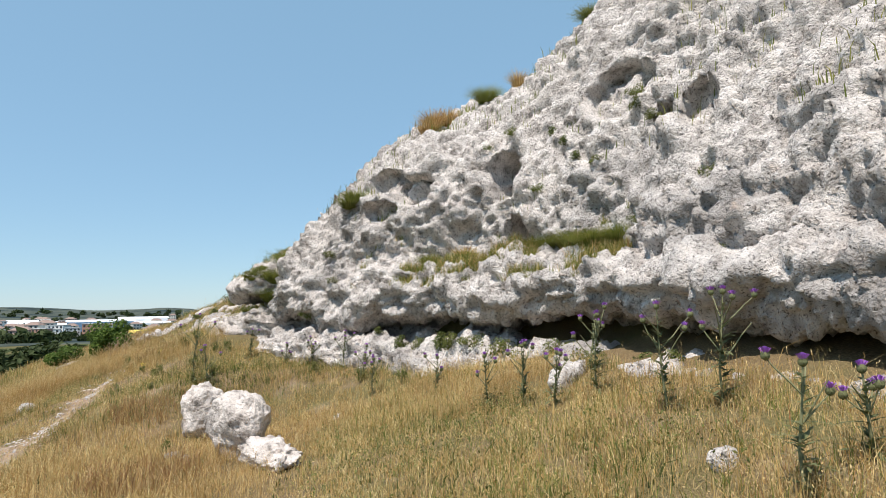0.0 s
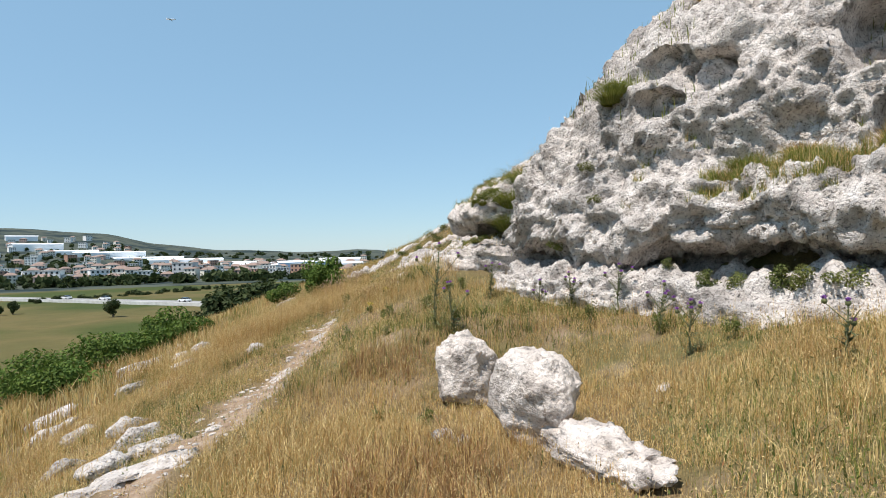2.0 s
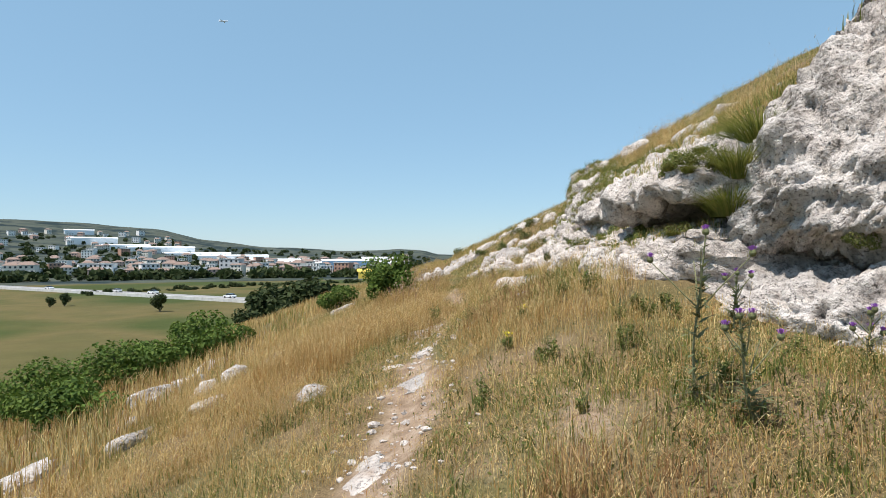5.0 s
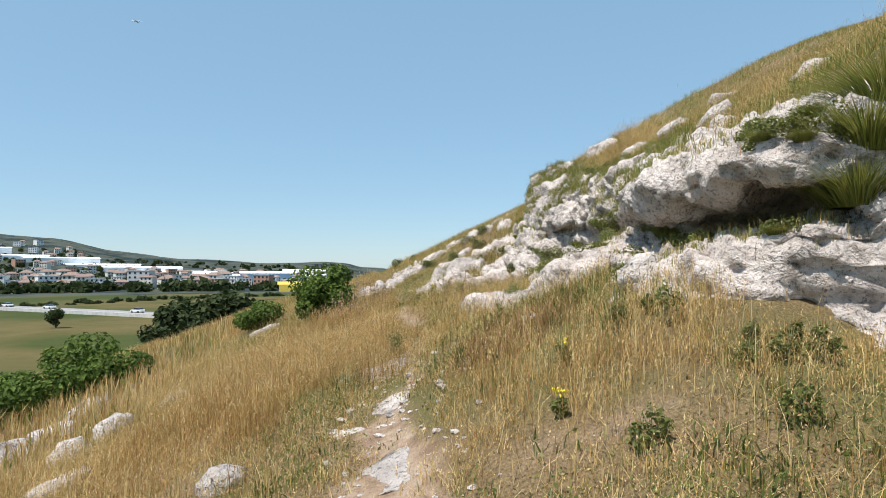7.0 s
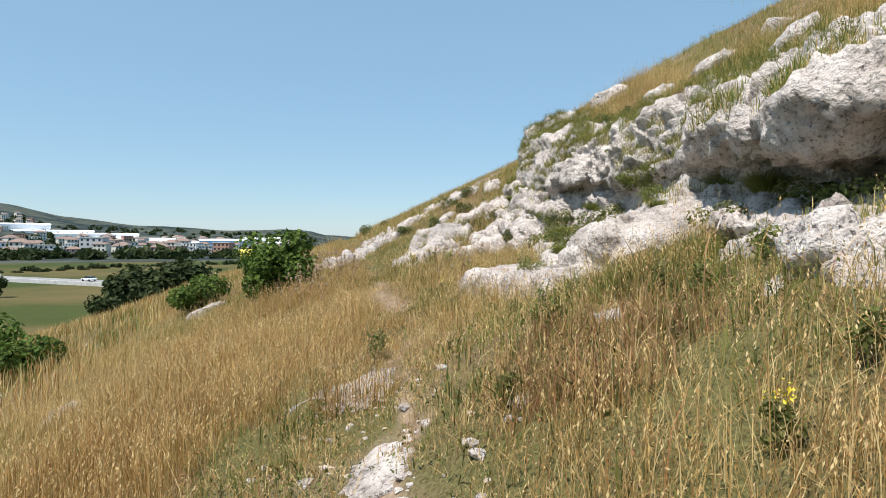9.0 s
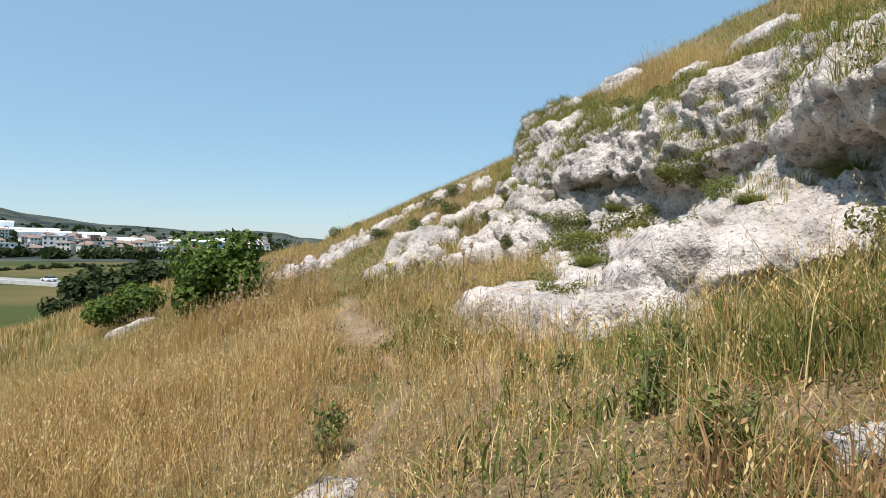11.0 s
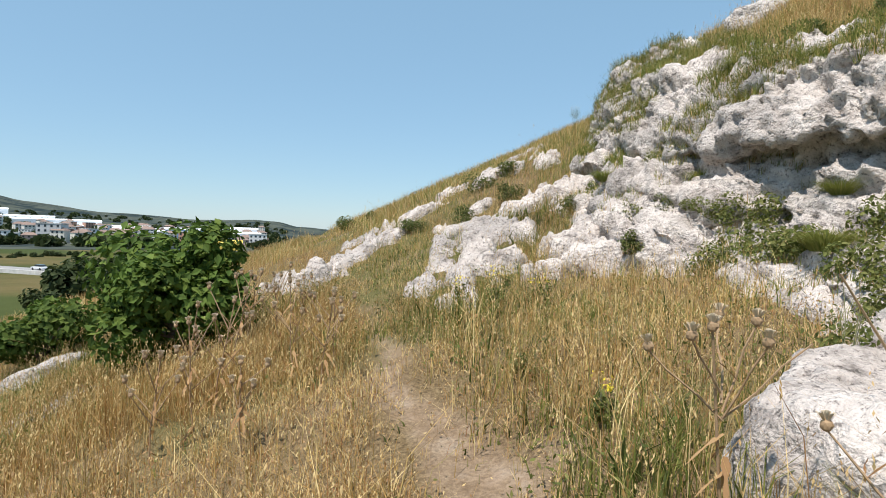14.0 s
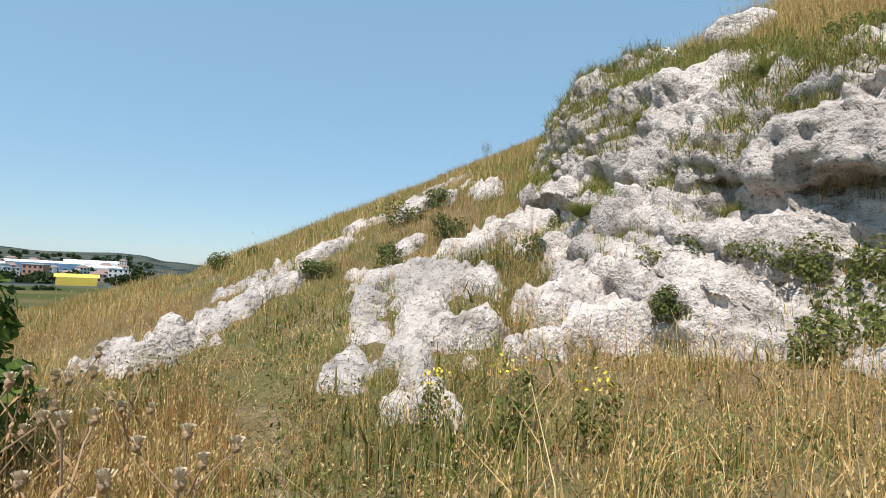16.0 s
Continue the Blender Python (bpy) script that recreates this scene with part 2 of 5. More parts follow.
LEAF = blade_material("fig_leaf", (0.0, (0.055, 0.10, 0.018)), (0.6, (0.10, 0.17, 0.03)), (1.0, (0.17, 0.24, 0.05)), trans=0.3)
SHRUB = blade_material("shrub_leaf", (0.0, (0.07, 0.10, 0.026)), (0.6, (0.12, 0.15, 0.042)), (1.0, (0.19, 0.20, 0.07)))
TAWNY = blade_material("tawny_straw", (0.0, (0.24, 0.20, 0.07)), (0.3, (0.36, 0.195, 0.065)), (0.6, (0.52, 0.33, 0.12)), (1.0, (0.70, 0.53, 0.25)))
HERB = blade_material("herb_leaf", (0.0, (0.10, 0.13, 0.035)), (0.6, (0.17, 0.20, 0.055)), (1.0, (0.27, 0.28, 0.10)), trans=0.35)
GREYLEAF = blade_material("thistle_leaf", (0.0, (0.09, 0.12, 0.05)), (1.0, (0.20, 0.22, 0.11)))
DRYLEAF = blade_material("withered_leaf", (0.0, (0.27, 0.155, 0.07)), (1.0, (0.5, 0.33, 0.17)))
TREELEAF = blade_material("tree_leaf", (0.0, (0.028, 0.048, 0.016)), (1.0, (0.065, 0.088, 0.03)))


def plain_material(name, color, rough=0.7, var=0.25, scale=4.0):
    m, n, l, b = mat(name, rough)
    p = where(n)
    c = tex(n, l, "ShaderNodeTexNoise", scale, p, 5, 0.65).outputs[0]
    lo = tuple(v * (1 - var) for v in color)
    hi = tuple(min(v * (1 + var), 1) for v in color)
    l.new(ramp(n, l, c, (0.3, lo), (0.7, hi)), b.inputs["Base Color"])
    return m


BARK = plain_material("bark", (0.13, 0.105, 0.08), 0.9, 0.4, 20)
PURPLE = plain_material("purple_floret", (0.36, 0.13, 0.52), 0.7, 0.3, 60)
YELLOW = plain_material("yellow_petal", (0.75, 0.60, 0.04), 0.6, 0.2, 60)
STEM = plain_material("thistle_stem", (0.20, 0.20, 0.10), 0.8, 0.3, 30)
DRYSTEM = plain_material("withered_stem", (0.34, 0.23, 0.13), 0.85, 0.3, 30)
FLUFF = plain_material("pale_seed_down", (0.60, 0.50, 0.36), 0.9, 0.15, 60)


# ---- mesh helpers ----
def mesh_from(name, verts, faces, material, smooth=False):
    """faces: an array of quads or triangles."""
    me = bpy.data.meshes.new(name)
    verts = np.asarray(verts, np.float32)
    faces = np.asarray(faces, np.int32)
    k = faces.shape[1]
    me.vertices.add(len(verts))
    me.vertices.foreach_set("co", verts.ravel())
    me.loops.add(faces.size)
    me.loops.foreach_set("vertex_index", faces.ravel())
    me.polygons.add(len(faces))
    me.polygons.foreach_set("loop_start", np.arange(0, faces.size, k, dtype=np.int32))
    me.polygons.foreach_set("use_smooth", np.full(len(faces), smooth))
    me.update(calc_edges=True)
    me.validate()
    for mt in material if isinstance(material, (list, tuple)) else (material,):
        me.materials.append(mt)
    return me


def part(name, bm, material, parent=None, label=""):
    """Links a bmesh as one mesh object, under a thing or a part."""
    me = bpy.data.meshes.new(name)
    bm.to_mesh(me)
    bm.free()
    me.materials.append(material)
    ob = new(name, me)
    ob.parent = parent
    return tagged(ob, label)


def put_mesh(name, me, parent=None, label=""):
    ob = new(name, me)
    ob.parent = parent
    return tagged(ob, label)


def grid_faces(nu, nv):
    i, j = np.meshgrid(np.arange(nu - 1), np.arange(nv - 1), indexing="ij")
    a = (i * nv + j).ravel()
    return np.stack([a, a + nv, a + nv + 1, a + 1], 1)


# ---- ground ----
def spread(lo, fine_lo, fine_hi, hi, s, grow=1.13):
    mid = list(np.arange(fine_lo, fine_hi, s))
    right, left, w, v = [], [], s, mid[-1]
    while v < hi:
        w *= grow
        v += w
        right.append(v)
    w, v = s, mid[0]
    while v > lo:
        w *= grow
        v -= w
        left.append(v)
    return np.array(left[::-1] + mid + right)


gx = spread(-5200, -7, 4.5, 5200, 0.09)
gy = spread(-3000, 0, 31, 5200, 0.09)
GX, GY = np.meshgrid(gx, gy, indexing="ij")
GZ = soil(GX, GY)
ground_me = mesh_from("ground", np.stack([GX.ravel(), GY.ravel(), GZ.ravel()], 1), grid_faces(len(gx), len(gy)), GROUND, True)
_d = np.abs(GX - trail_x(GY) + 0.25 * fbm(xy0(GX, GY, 0.9), 3).reshape(GX.shape))
_wide = lerp_at(GY, (0, 0.62), (12, 0.42), (17, 0.3), (19.5, 0.07), (22.5, 0.05), (24.6, 0.22), (26.3, 0.14), (28, 0.04), (30, 0.03))
_trod = (1 - step(_d, _wide * 0.55, _wide * 1.25)) * (1 - 0.4 * step(GY, 19, 22)) * (1 - step(GY, 26, 31))
_trod = np.maximum(_trod, 0.95 * np.exp(-((GX - 0.5) / 0.32) ** 2 - ((GY - 13.9) / 0.5) ** 2))
_trod = np.maximum(_trod, 0.9 * np.exp(-((GX - 0.2) / 0.22) ** 2 - ((GY - 21.5) / 0.9) ** 2))
_trod = np.clip(_trod + 0.35 * step(fbm(xy0(GX, GY, 1.7), 3).reshape(GX.shape), 0.45, 0.8), 0, 1)
at = ground_me.attributes.new("trodden", "FLOAT", "POINT")
at.data.foreach_set("value", _trod.ravel().astype(np.float32))
at = ground_me.attributes.new("plain", "FLOAT", "POINT")
at.data.foreach_set("value", step(-GZ, 8.5, 10.5).ravel().astype(np.float32))
tagged(put_mesh("ground", ground_me), "dry stony hillside soil with a worn footpath, running down to a plain", "ground", kind="structure")


# ---- rock sheets ----
def resample(px, pz, n, tight=1.0):
    """n points evenly spread along the polyline of each row."""
    seg = np.sqrt(np.diff(px, axis=1) ** 2 + np.diff(pz, axis=1) ** 2)
    acc = np.concatenate([np.zeros((len(px), 1)), np.cumsum(seg, 1)], 1)
    ox, oz = np.empty((len(px), n)), np.empty((len(px), n))
    for r in range(len(px)):
        t = np.linspace(0, acc[r, -1], n)
        ox[r], oz[r] = np.interp(t, acc[r], px[r]), np.interp(t, acc[r], pz[r])
    return ox, oz


def sheet_normals(P):
    du = np.gradient(P, axis=0)
    dv = np.gradient(P, axis=1)
    n = np.cross(du, dv)
    return n / (np.linalg.norm(n, axis=2, keepdims=True) + 1e-9)


def smooth_rows(a, k):
    for _ in range(k):
        a = np.concatenate([a[:, :1], (a[:, :-2] + 2 * a[:, 1:-1] + a[:, 2:]) / 4, a[:, -1:]], 1)
    return a


def weather(P, out, rough, pit):
    """Pushes the sheet P (u, v, 3) in and out along its normals like worn limestone. out: sign of the outer side."""
    n = sheet_normals(P) * out
    q = P.reshape(-1, 3)
    rough, pit = np.ravel(rough), np.ravel(pit)
    blocks = fbm(q * 0.75, 3) * 0.19 + fbm(q * (1.6, 1.6, 2.6), 4, 0.6) * 0.13
    c1 = cells(q * (1.5, 1.5, 2.1))
    c2 = cells(q * 4.6 + 9)
    c3 = cells(q * 9.0 + 3)
    worn = (np.clip(0.62 - c1, 0, 1) * 0.24 + 0.085 * fbm(q * 5, 3, 0.65)) * rough
    # horizontal bedding cracks, broken up along their length
    bed = q[:, 2] * 1.55 + 0.35 * fbm(q * 0.5 + 21, 2)
    crack = np.exp(-(((bed - np.round(bed)) / 0.07) ** 2)) * step(fbm(q * 0.7 + 33, 2), -0.1, 0.4)
    sharp = 0.07 * (1 - np.abs(fbm(q * (3.1, 3.1, 4.4) + 50, 3, 0.6)) * 2.2)
    holes = -(np.clip(0.36 - c2, 0, 1) * 0.6 * step(fbm(q * 0.8 + 5, 2), -0.2, 0.5) + np.clip(0.34 - c3, 0, 1) * 0.42) * pit
    h = (blocks * rough + worn + (sharp - 0.13 * crack) * rough + holes).reshape(P.shape[:2])
    return P + n * h[..., None]


def link_sheet(name, P, material):
    nu, nv = P.shape[:2]
    return mesh_from(name, P.reshape(-1, 3), grid_faces(nu, nv), material, True)


# the high cliff: its lip runs round a nose and back along the path
LIP = np.array([(7.6, 19.6), (5.2, 18.6), (3.7, 17.7), (2.95, 16.9), (2.98, 16.2), (3.4, 15.5), (4.06, 14.85), (4.74, 13.9), (5.5, 12.6),
                (6.2, 11.3), (6.75, 10.1), (6.95, 8.8), (7.0, 7.2), (7.1, 4.5), (6.9, 1), (7.1, -3), (7.6, -9), (9, -16)])


def plan_curve(pts, stepm):
    seg = np.linalg.norm(np.diff(pts, axis=0), axis=1)
    acc = np.r_[0, np.cumsum(seg)]
    s = np.arange(0, acc[-1], stepm)
    s = s[(np.interp(s, acc, pts[:, 1]) > 2.5) | (np.arange(len(s)) % 5 == 0)]
    c = np.stack([np.interp(s, acc, pts[:, 0]), np.interp(s, acc, pts[:, 1])], 1)
    for _ in range(int(0.5 / stepm) ** 2 // 2 + 4):
        c[1:-1] = (c[:-2] + 2 * c[1:-1] + c[2:]) / 4
    return s, c


def cliff_high():
    s, c = plan_curve(LIP, 0.05)
    tan = np.gradient(c, axis=0)
    tan /= np.linalg.norm(tan, axis=1, keepdims=True)
    inward = np.stack([-tan[:, 1], tan[:, 0]], 1)  # the walk lies on the other side
    y = c[:, 1]
    foot = soil(c[:, 0] - inward[:, 0] * 0.4, c[:, 1] - inward[:, 1] * 0.4)
    ledge = lerp_at(y, (5, 0.3), (8, 0.35), (9.2, 0.9), (11, 1.25), (12.6, 1.0), (13.6, 0.3), (14.6, 0.08), (18, 0.05))
    band = lerp_at(y, (-10, 0.95), (7, 1.0), (10, 1.08), (13, 1.12), (15, 1.28), (16.5, 1.3), (19, 1.5))
    gap = lerp_at(y, (-10, 0.5), (6, 0.6), (9, 0.62), (12, 0.54), (13.6, 0.4), (15, 0.2), (16.4, 0.28), (18, 0.3))
    deep = lerp_at(y, (-10, 1.2), (6, 1.7), (12, 1.7), (14, 1.2), (15.5, 0.9), (17, 1.1))
    lean = lerp_at(y, (-10, 0.5), (5, 0.5), (8, 0.5), (10, 0.22), (13, 0.16), (14.2, 0.28), (15.5, 0.74), (17, 0.95), (19, 0.9))
    shelf = lerp_at(y, (-10, 2.3), (7, 2.25), (9, 2.55), (12, 2.7), (14, 2.72), (16, 2.6))
    lip = band + gap
    o = np.ones_like(y)
    tallw = 1 - step(y, 10.4, 13.8)
    two = lambda low, tall_: low + (tall_ - low) * tallw  # noqa: E731
    prof = [(-0.42 * o, foot - 0.7), (-0.36 * o, foot + 0.02), (-0.22 * o, band - 0.28), (-0.02 * o, band - 0.04), (0.25 * o, band), (deep, band + 0.02),
            (deep, lip - 0.05), (0.25 * o, lip - 0.03), (0.02 * o, lip + 0.1), (-0.06 * o, lip + 0.5), (0.05 * o, shelf - 0.12), (0.16 * o, shelf),
            (0.16 + ledge, shelf + 0.06), (0.2 + ledge + lean * 0.35, shelf + 0.9), (0.25 + ledge + lean * 1.5, shelf + 2.0), (two(0.6, 0.45) + ledge + lean * 2.7, shelf + two(2.9, 3.2)),
            (two(1.6, 0.85) + ledge + lean * 3.5, shelf + two(3.6, 4.6)), (two(3.0, 1.5) + ledge + lean * 4.2, shelf + two(4.5, 6.0)), (two(5.0, 3.2) + ledge + lean * 4.4, shelf + two(5.3, 7.2)),
            (two(7.5, 6.0) + ledge + lean * 4.4, shelf + two(5.6, 8.0)), (10.0 + ledge + lean * 4.4, shelf + two(3.2, 4.5))]
    off = np.stack([p[0] for p in prof], 1)
    z = np.stack([p[1] for p in prof], 1)
    # the rounded end is lower and thinner than the face
    most = lerp_at(s, (0, 0.7), (3.0, 0.9), (5.0, 1.5), (6.5, 3.2), (8.5, 7.0), (10, 20))
    inside = off > 0.3
    off = np.where(inside, 0.3 + most[:, None] * np.tanh((off - 0.3) / most[:, None]), off)
    lid = lerp_at(s, (0, 3.2), (3, 2.9), (5, 4.0), (6.5, 5.7), (8.5, 8.2), (10, 14))[:, None]
    z = np.where(z > 2.4, soft_min(z, lid + 0 * z, 0.8), z)
    off, z = resample(off, z, 360)
    off, z = smooth_rows(off, 4), smooth_rows(z, 4)
    off, z = smooth_rows(off.T, 60).T, smooth_rows(z.T, 60).T
    P = np.empty((len(s), 360, 3))
    P[..., 0] = c[:, None, 0] + inward[:, None, 0] * off
    P[..., 1] = c[:, None, 1] + inward[:, None, 1] * off
    P[..., 2] = z
    P = weather(P, NORMAL_HIGH, 0.9, 1.0)
    # niches and hollows cut into the face: centre, half width, half height, depth
    for cx, cy, cz, w, h, dep in NICHES:
        e = P - np.array((cx, cy, cz))
        across = e[..., 0] * NICHE_OUT[1] - e[..., 1] * NICHE_OUT[0]
        flat = np.where(np.abs(e[..., 0] * NICHE_OUT[0] + e[..., 1] * NICHE_OUT[1]) < 1.2, across, 99.0)
        r = np.sqrt((flat / w) ** 2 + (np.where(e[..., 2] < 0, e[..., 2] * 0.85, e[..., 2]) / h) ** 2)
        push = (1 - step(r, 0.86, 1.06)) * dep * 1.4
        P[..., 0] -= NICHE_OUT[0] * push
        P[..., 1] -= NICHE_OUT[1] * push
    return P


NORMAL_HIGH = 1
NICHE_OUT = (-0.82, -0.57)
NICHES = [(7.22, 11.9, 3.2, 0.27, 0.46, 0.6), (7.27, 12.4, 4.62, 0.34, 0.5, 0.6), (5.55, 13.75, 4.45, 0.5, 0.32, 0.35), (4.75, 13.95, 3.98, 0.4, 0.22, 0.3),
          (8.9, 9.0, 4.9, 0.2, 0.26, 0.5), (8.9, 8.2, 4.8, 0.3, 0.42, 0.3), (8.6, 10.2, 5.9, 0.75, 0.6, 0.35), (4.9, 14.2, 4.75, 0.5, 0.3, 0.3)]
P_high = cliff_high()
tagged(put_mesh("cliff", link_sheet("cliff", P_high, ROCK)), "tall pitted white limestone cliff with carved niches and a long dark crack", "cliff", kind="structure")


def ledges_low():
    y = np.arange(16.2, 32.6, 0.04)
    at_y = lambda *v: lerp_at(y, *zip((16, 17, 19, 21, 23, 25, 27, 29, 31, 33), v))  # noqa: E731
    # the broad flat slab juts out between y 21.4 and 24
    foot_x = lerp_at(y, (16, 2.2), (17, 1.85), (18.2, 1.5), (19.2, 1.65), (20, 2.3), (21, 2.45), (21.45, 1.7), (21.9, 0.86), (22.4, 0.72), (23.1, 0.45), (23.55, 0.36), (23.95, 0.8), (24.5, 2.0),
                     (25, 2.35), (27, 2.6), (29, 2.4), (31, 2.6), (33, 3.2))
    low_z = lerp_at(y, (16, 1.4), (17, 1.5), (18.3, 1.4), (19.2, 1.5), (20.2, 1.5), (21.2, 1.2), (21.8, 0.98), (22.6, 0.98), (23.5, 0.96), (24.2, 1.0), (25, 1.12), (27, 1.4), (29, 1.8), (31, 2.2), (33, 2.3))
    mid_x = lerp_at(y, (16, 2.5), (17, 2.15), (18.2, 2.0), (19.4, 1.9), (20.4, 2.45), (21.2, 2.1), (21.8, 1.7), (22.4, 1.62), (23.0, 2.0), (23.6, 2.5), (25, 2.9), (27, 2.95), (29, 2.75), (31, 3.0), (33, 3.5))
    mid_z = lerp_at(y, (16, 1.75), (17, 1.82), (18.3, 1.7), (19.4, 1.75), (21, 1.66), (22.2, 1.66), (23, 1.5), (23.6, 1.45), (25, 1.6), (27, 1.7), (29, 2.1), (31, 2.6), (33, 2.6))
    back_x = lerp_at(y, (16, 4.2), (17, 4.0), (18.6, 3.8), (19.6, 3.2), (21, 3.2), (23, 3.5), (25, 4.0), (27, 3.4), (29, 3.05), (31, 3.3), (33, 3.9))
    back_z = at_y(1.75, 1.75, 1.8, 1.95, 2.1, 1.9, 1.95, 2.25, 2.85, 2.8)
    l_x = at_y(2.6, 2.1, 2.0, 2.5, 3.65, 3.65, 3.3, 3.2, 3.4, 4.1)
    l_z = lerp_at(y, (16, 2.3), (17, 2.3), (18.4, 2.18), (19.4, 2.15), (21, 2.4), (23, 2.45), (25, 2.45), (27, 2.5), (29, 2.6), (31, 3.0), (33, 3.0))
    t_x, t_z = top_x(y), top_z(y)
    tuck = 1.6 * (1 - step(y, 16.2, 17.3))
    foot_x, mid_x, back_x, l_x, t_x = foot_x + tuck, mid_x + tuck, back_x + tuck, l_x + tuck, t_x + tuck
    foot = soil(foot_x - 0.1, y)
    gap = np.minimum(back_x - l_x, 1.5) * 0.5
    prof = [(foot_x - 0.25, foot - 0.5), (foot_x - 0.08, foot), (foot_x + 0.02, low_z - 0.09), (foot_x + 0.12, low_z), (mid_x - 0.22, low_z + 0.1), (mid_x - 0.08, mid_z - 0.22),
            (mid_x + 0.35, mid_z), (back_x - 0.2, back_z - 0.05), (back_x, back_z + 0.25 * (l_z - back_z)), (l_x + 0.25 + gap, l_z + 0.06), (l_x + 0.2, l_z - 0.02), (l_x, l_z + 0.08), (l_x, l_z + 0.27),
            ((l_x + t_x) / 2, t_z - 0.22), (t_x, t_z), (t_x + 0.7, t_z + 0.3), (t_x + 1.6, t_z + 0.25)]
    px = np.stack([p[0] for p in prof], 1)
    pz = np.stack([p[1] for p in prof], 1)
    px, pz = resample(px, pz, 190)
    px, pz = smooth_rows(px, 2), smooth_rows(pz, 2)
    P = np.stack([px, np.repeat(y[:, None], 190, 1), pz], 2)
    worn_slab = step(P[..., 1], 20.6, 21.4) * (1 - step(P[..., 1], 23.8, 24.6)) * (1 - step(P[..., 2], 1.65, 1.95))
    return weather(P, NORMAL_LOW, 0.72 - 0.45 * worn_slab, 0.85 - 0.55 * worn_slab)


NORMAL_LOW = -1
P_low = ledges_low()
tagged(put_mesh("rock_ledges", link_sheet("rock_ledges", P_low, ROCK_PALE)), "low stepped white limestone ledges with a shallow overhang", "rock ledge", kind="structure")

# ---- loose rocks ----
def rock_mesh(name, size, seed, sharp=0.5, subdiv=4, material=ROCK, rough=1.0):
    """A worn boulder of about the given half sizes, resting at its base."""
    rng = np.random.default_rng(seed)
    bm = bmesh.new()
    bmesh.ops.create_icosphere(bm, subdivisions=subdiv, radius=1.0)
    v = np.array([w.co[:] for w in bm.verts])
    v = np.sign(v) * np.abs(v) ** 0.8
    # flats knocked off at random, to give edges
    for _ in range(11):
        d = rng.normal(size=3)
        d /= np.linalg.norm(d)
        lim = rng.uniform(0.62, 0.9)
        over = v @ d - lim
        v = v - np.where(over > 0, over * (0.75 + 0.25 * sharp), 0)[:, None] * d
    q = v * np.array(size) + seed * 3.1
    n = v / np.linalg.norm(v, axis=1, keepdims=True)
    scale = min(size)
    h = fbm(q * 1.6 / max(scale, 0.2) * 0.5, 5, 0.62) * 0.3 * rough + fbm(q * 9, 4, 0.65) * 0.022 / max(scale, 0.12)
    h -= np.clip(0.36 - cells(q * 7), 0, 1) * 0.12 / max(scale, 0.2) * 0.3
    h -= rough * 0.16 * np.abs(fbm(q * (2.6, 2.6, 5.5) + 4, 3, 0.6))
    v = (v + n * h[:, None] * 0.9) * np.array(size)
    v = v + n * (rough * (0.03 * fbm(q * 7, 3, 0.6) - 0.1 * np.clip(0.36 - cells(q * 6.5 + 2), 0, 1)) * min(1.0, scale * 4))[:, None]
    for w, co in zip(bm.verts, v):
        w.co = co
    for fc in bm.faces:
        fc.smooth = True
    me = bpy.data.meshes.new(name)
    bm.to_mesh(me)
    bm.free()
    me.materials.append(material)
    return me


def rock(name, x, y, size, seed, turn=0.0, sink=0.35, z=None, tilt=0.0, label="pale weathered limestone rock half sunk in dry grass", group="", material=ROCK, subdiv=4, rough=0.75, lay=True):
    ob = new(name, rock_mesh(name, size, seed, material=material, subdiv=subdiv, rough=rough))
    zz = float(soil(x, y)) if z is None else z
    ex = float(soil(x + 0.3, y) - soil(x - 0.3, y)) / 0.6
    ey = float(soil(x, y + 0.3) - soil(x, y - 0.3)) / 0.6
    lie = Vector((0, 0, 1)).rotation_difference(Vector((-ex, -ey, 1))).to_matrix().to_4x4() if lay else Matrix()
    ob.matrix_world = Matrix.Translation((x, y, zz + size[2] * (1 - 2 * sink))) @ lie @ pose(0, 0, 0, tilt, 0, turn)
    return tagged(ob, label, "rock", group)


rock("boulder", 1.62, 11.75, (0.40, 0.36, 0.56), 3, 20, 0.15, label="upright white limestone boulder standing in dry grass", subdiv=5, rough=0.42, lay=False, material=ROCK_CLEAN)
rock("boulder", 2.14, 10.02, (0.47, 0.44, 0.55), 5, -25, 0.22, label="broad white limestone boulder beside a taller one", subdiv=5, rough=0.42, lay=False, material=ROCK_CLEAN)
rock("rock_slab", 2.52, 9.15, (1.0, 0.34, 0.26), 5, -66, 0.42, material=ROCK_CLEAN, subdiv=5, label="low sloping white rock tail running down from a boulder")
rock("boulder", 2.25, 21.95, (0.8, 0.55, 0.42), 33, -12, 0.1, z=0.98, label="large pale limestone block sitting on the flat slab", subdiv=5, rough=0.55, lay=False, material=ROCK_PALE)
rock("rock", 1.28, 10.35, (0.12, 0.10, 0.10), 9, 10, 0.3, label="small white stone at the foot of a boulder")
rock("rock", 1.45, 10.1, (0.09, 0.08, 0.08), 10, 50, 0.3, label="small white stone at the foot of a boulder")
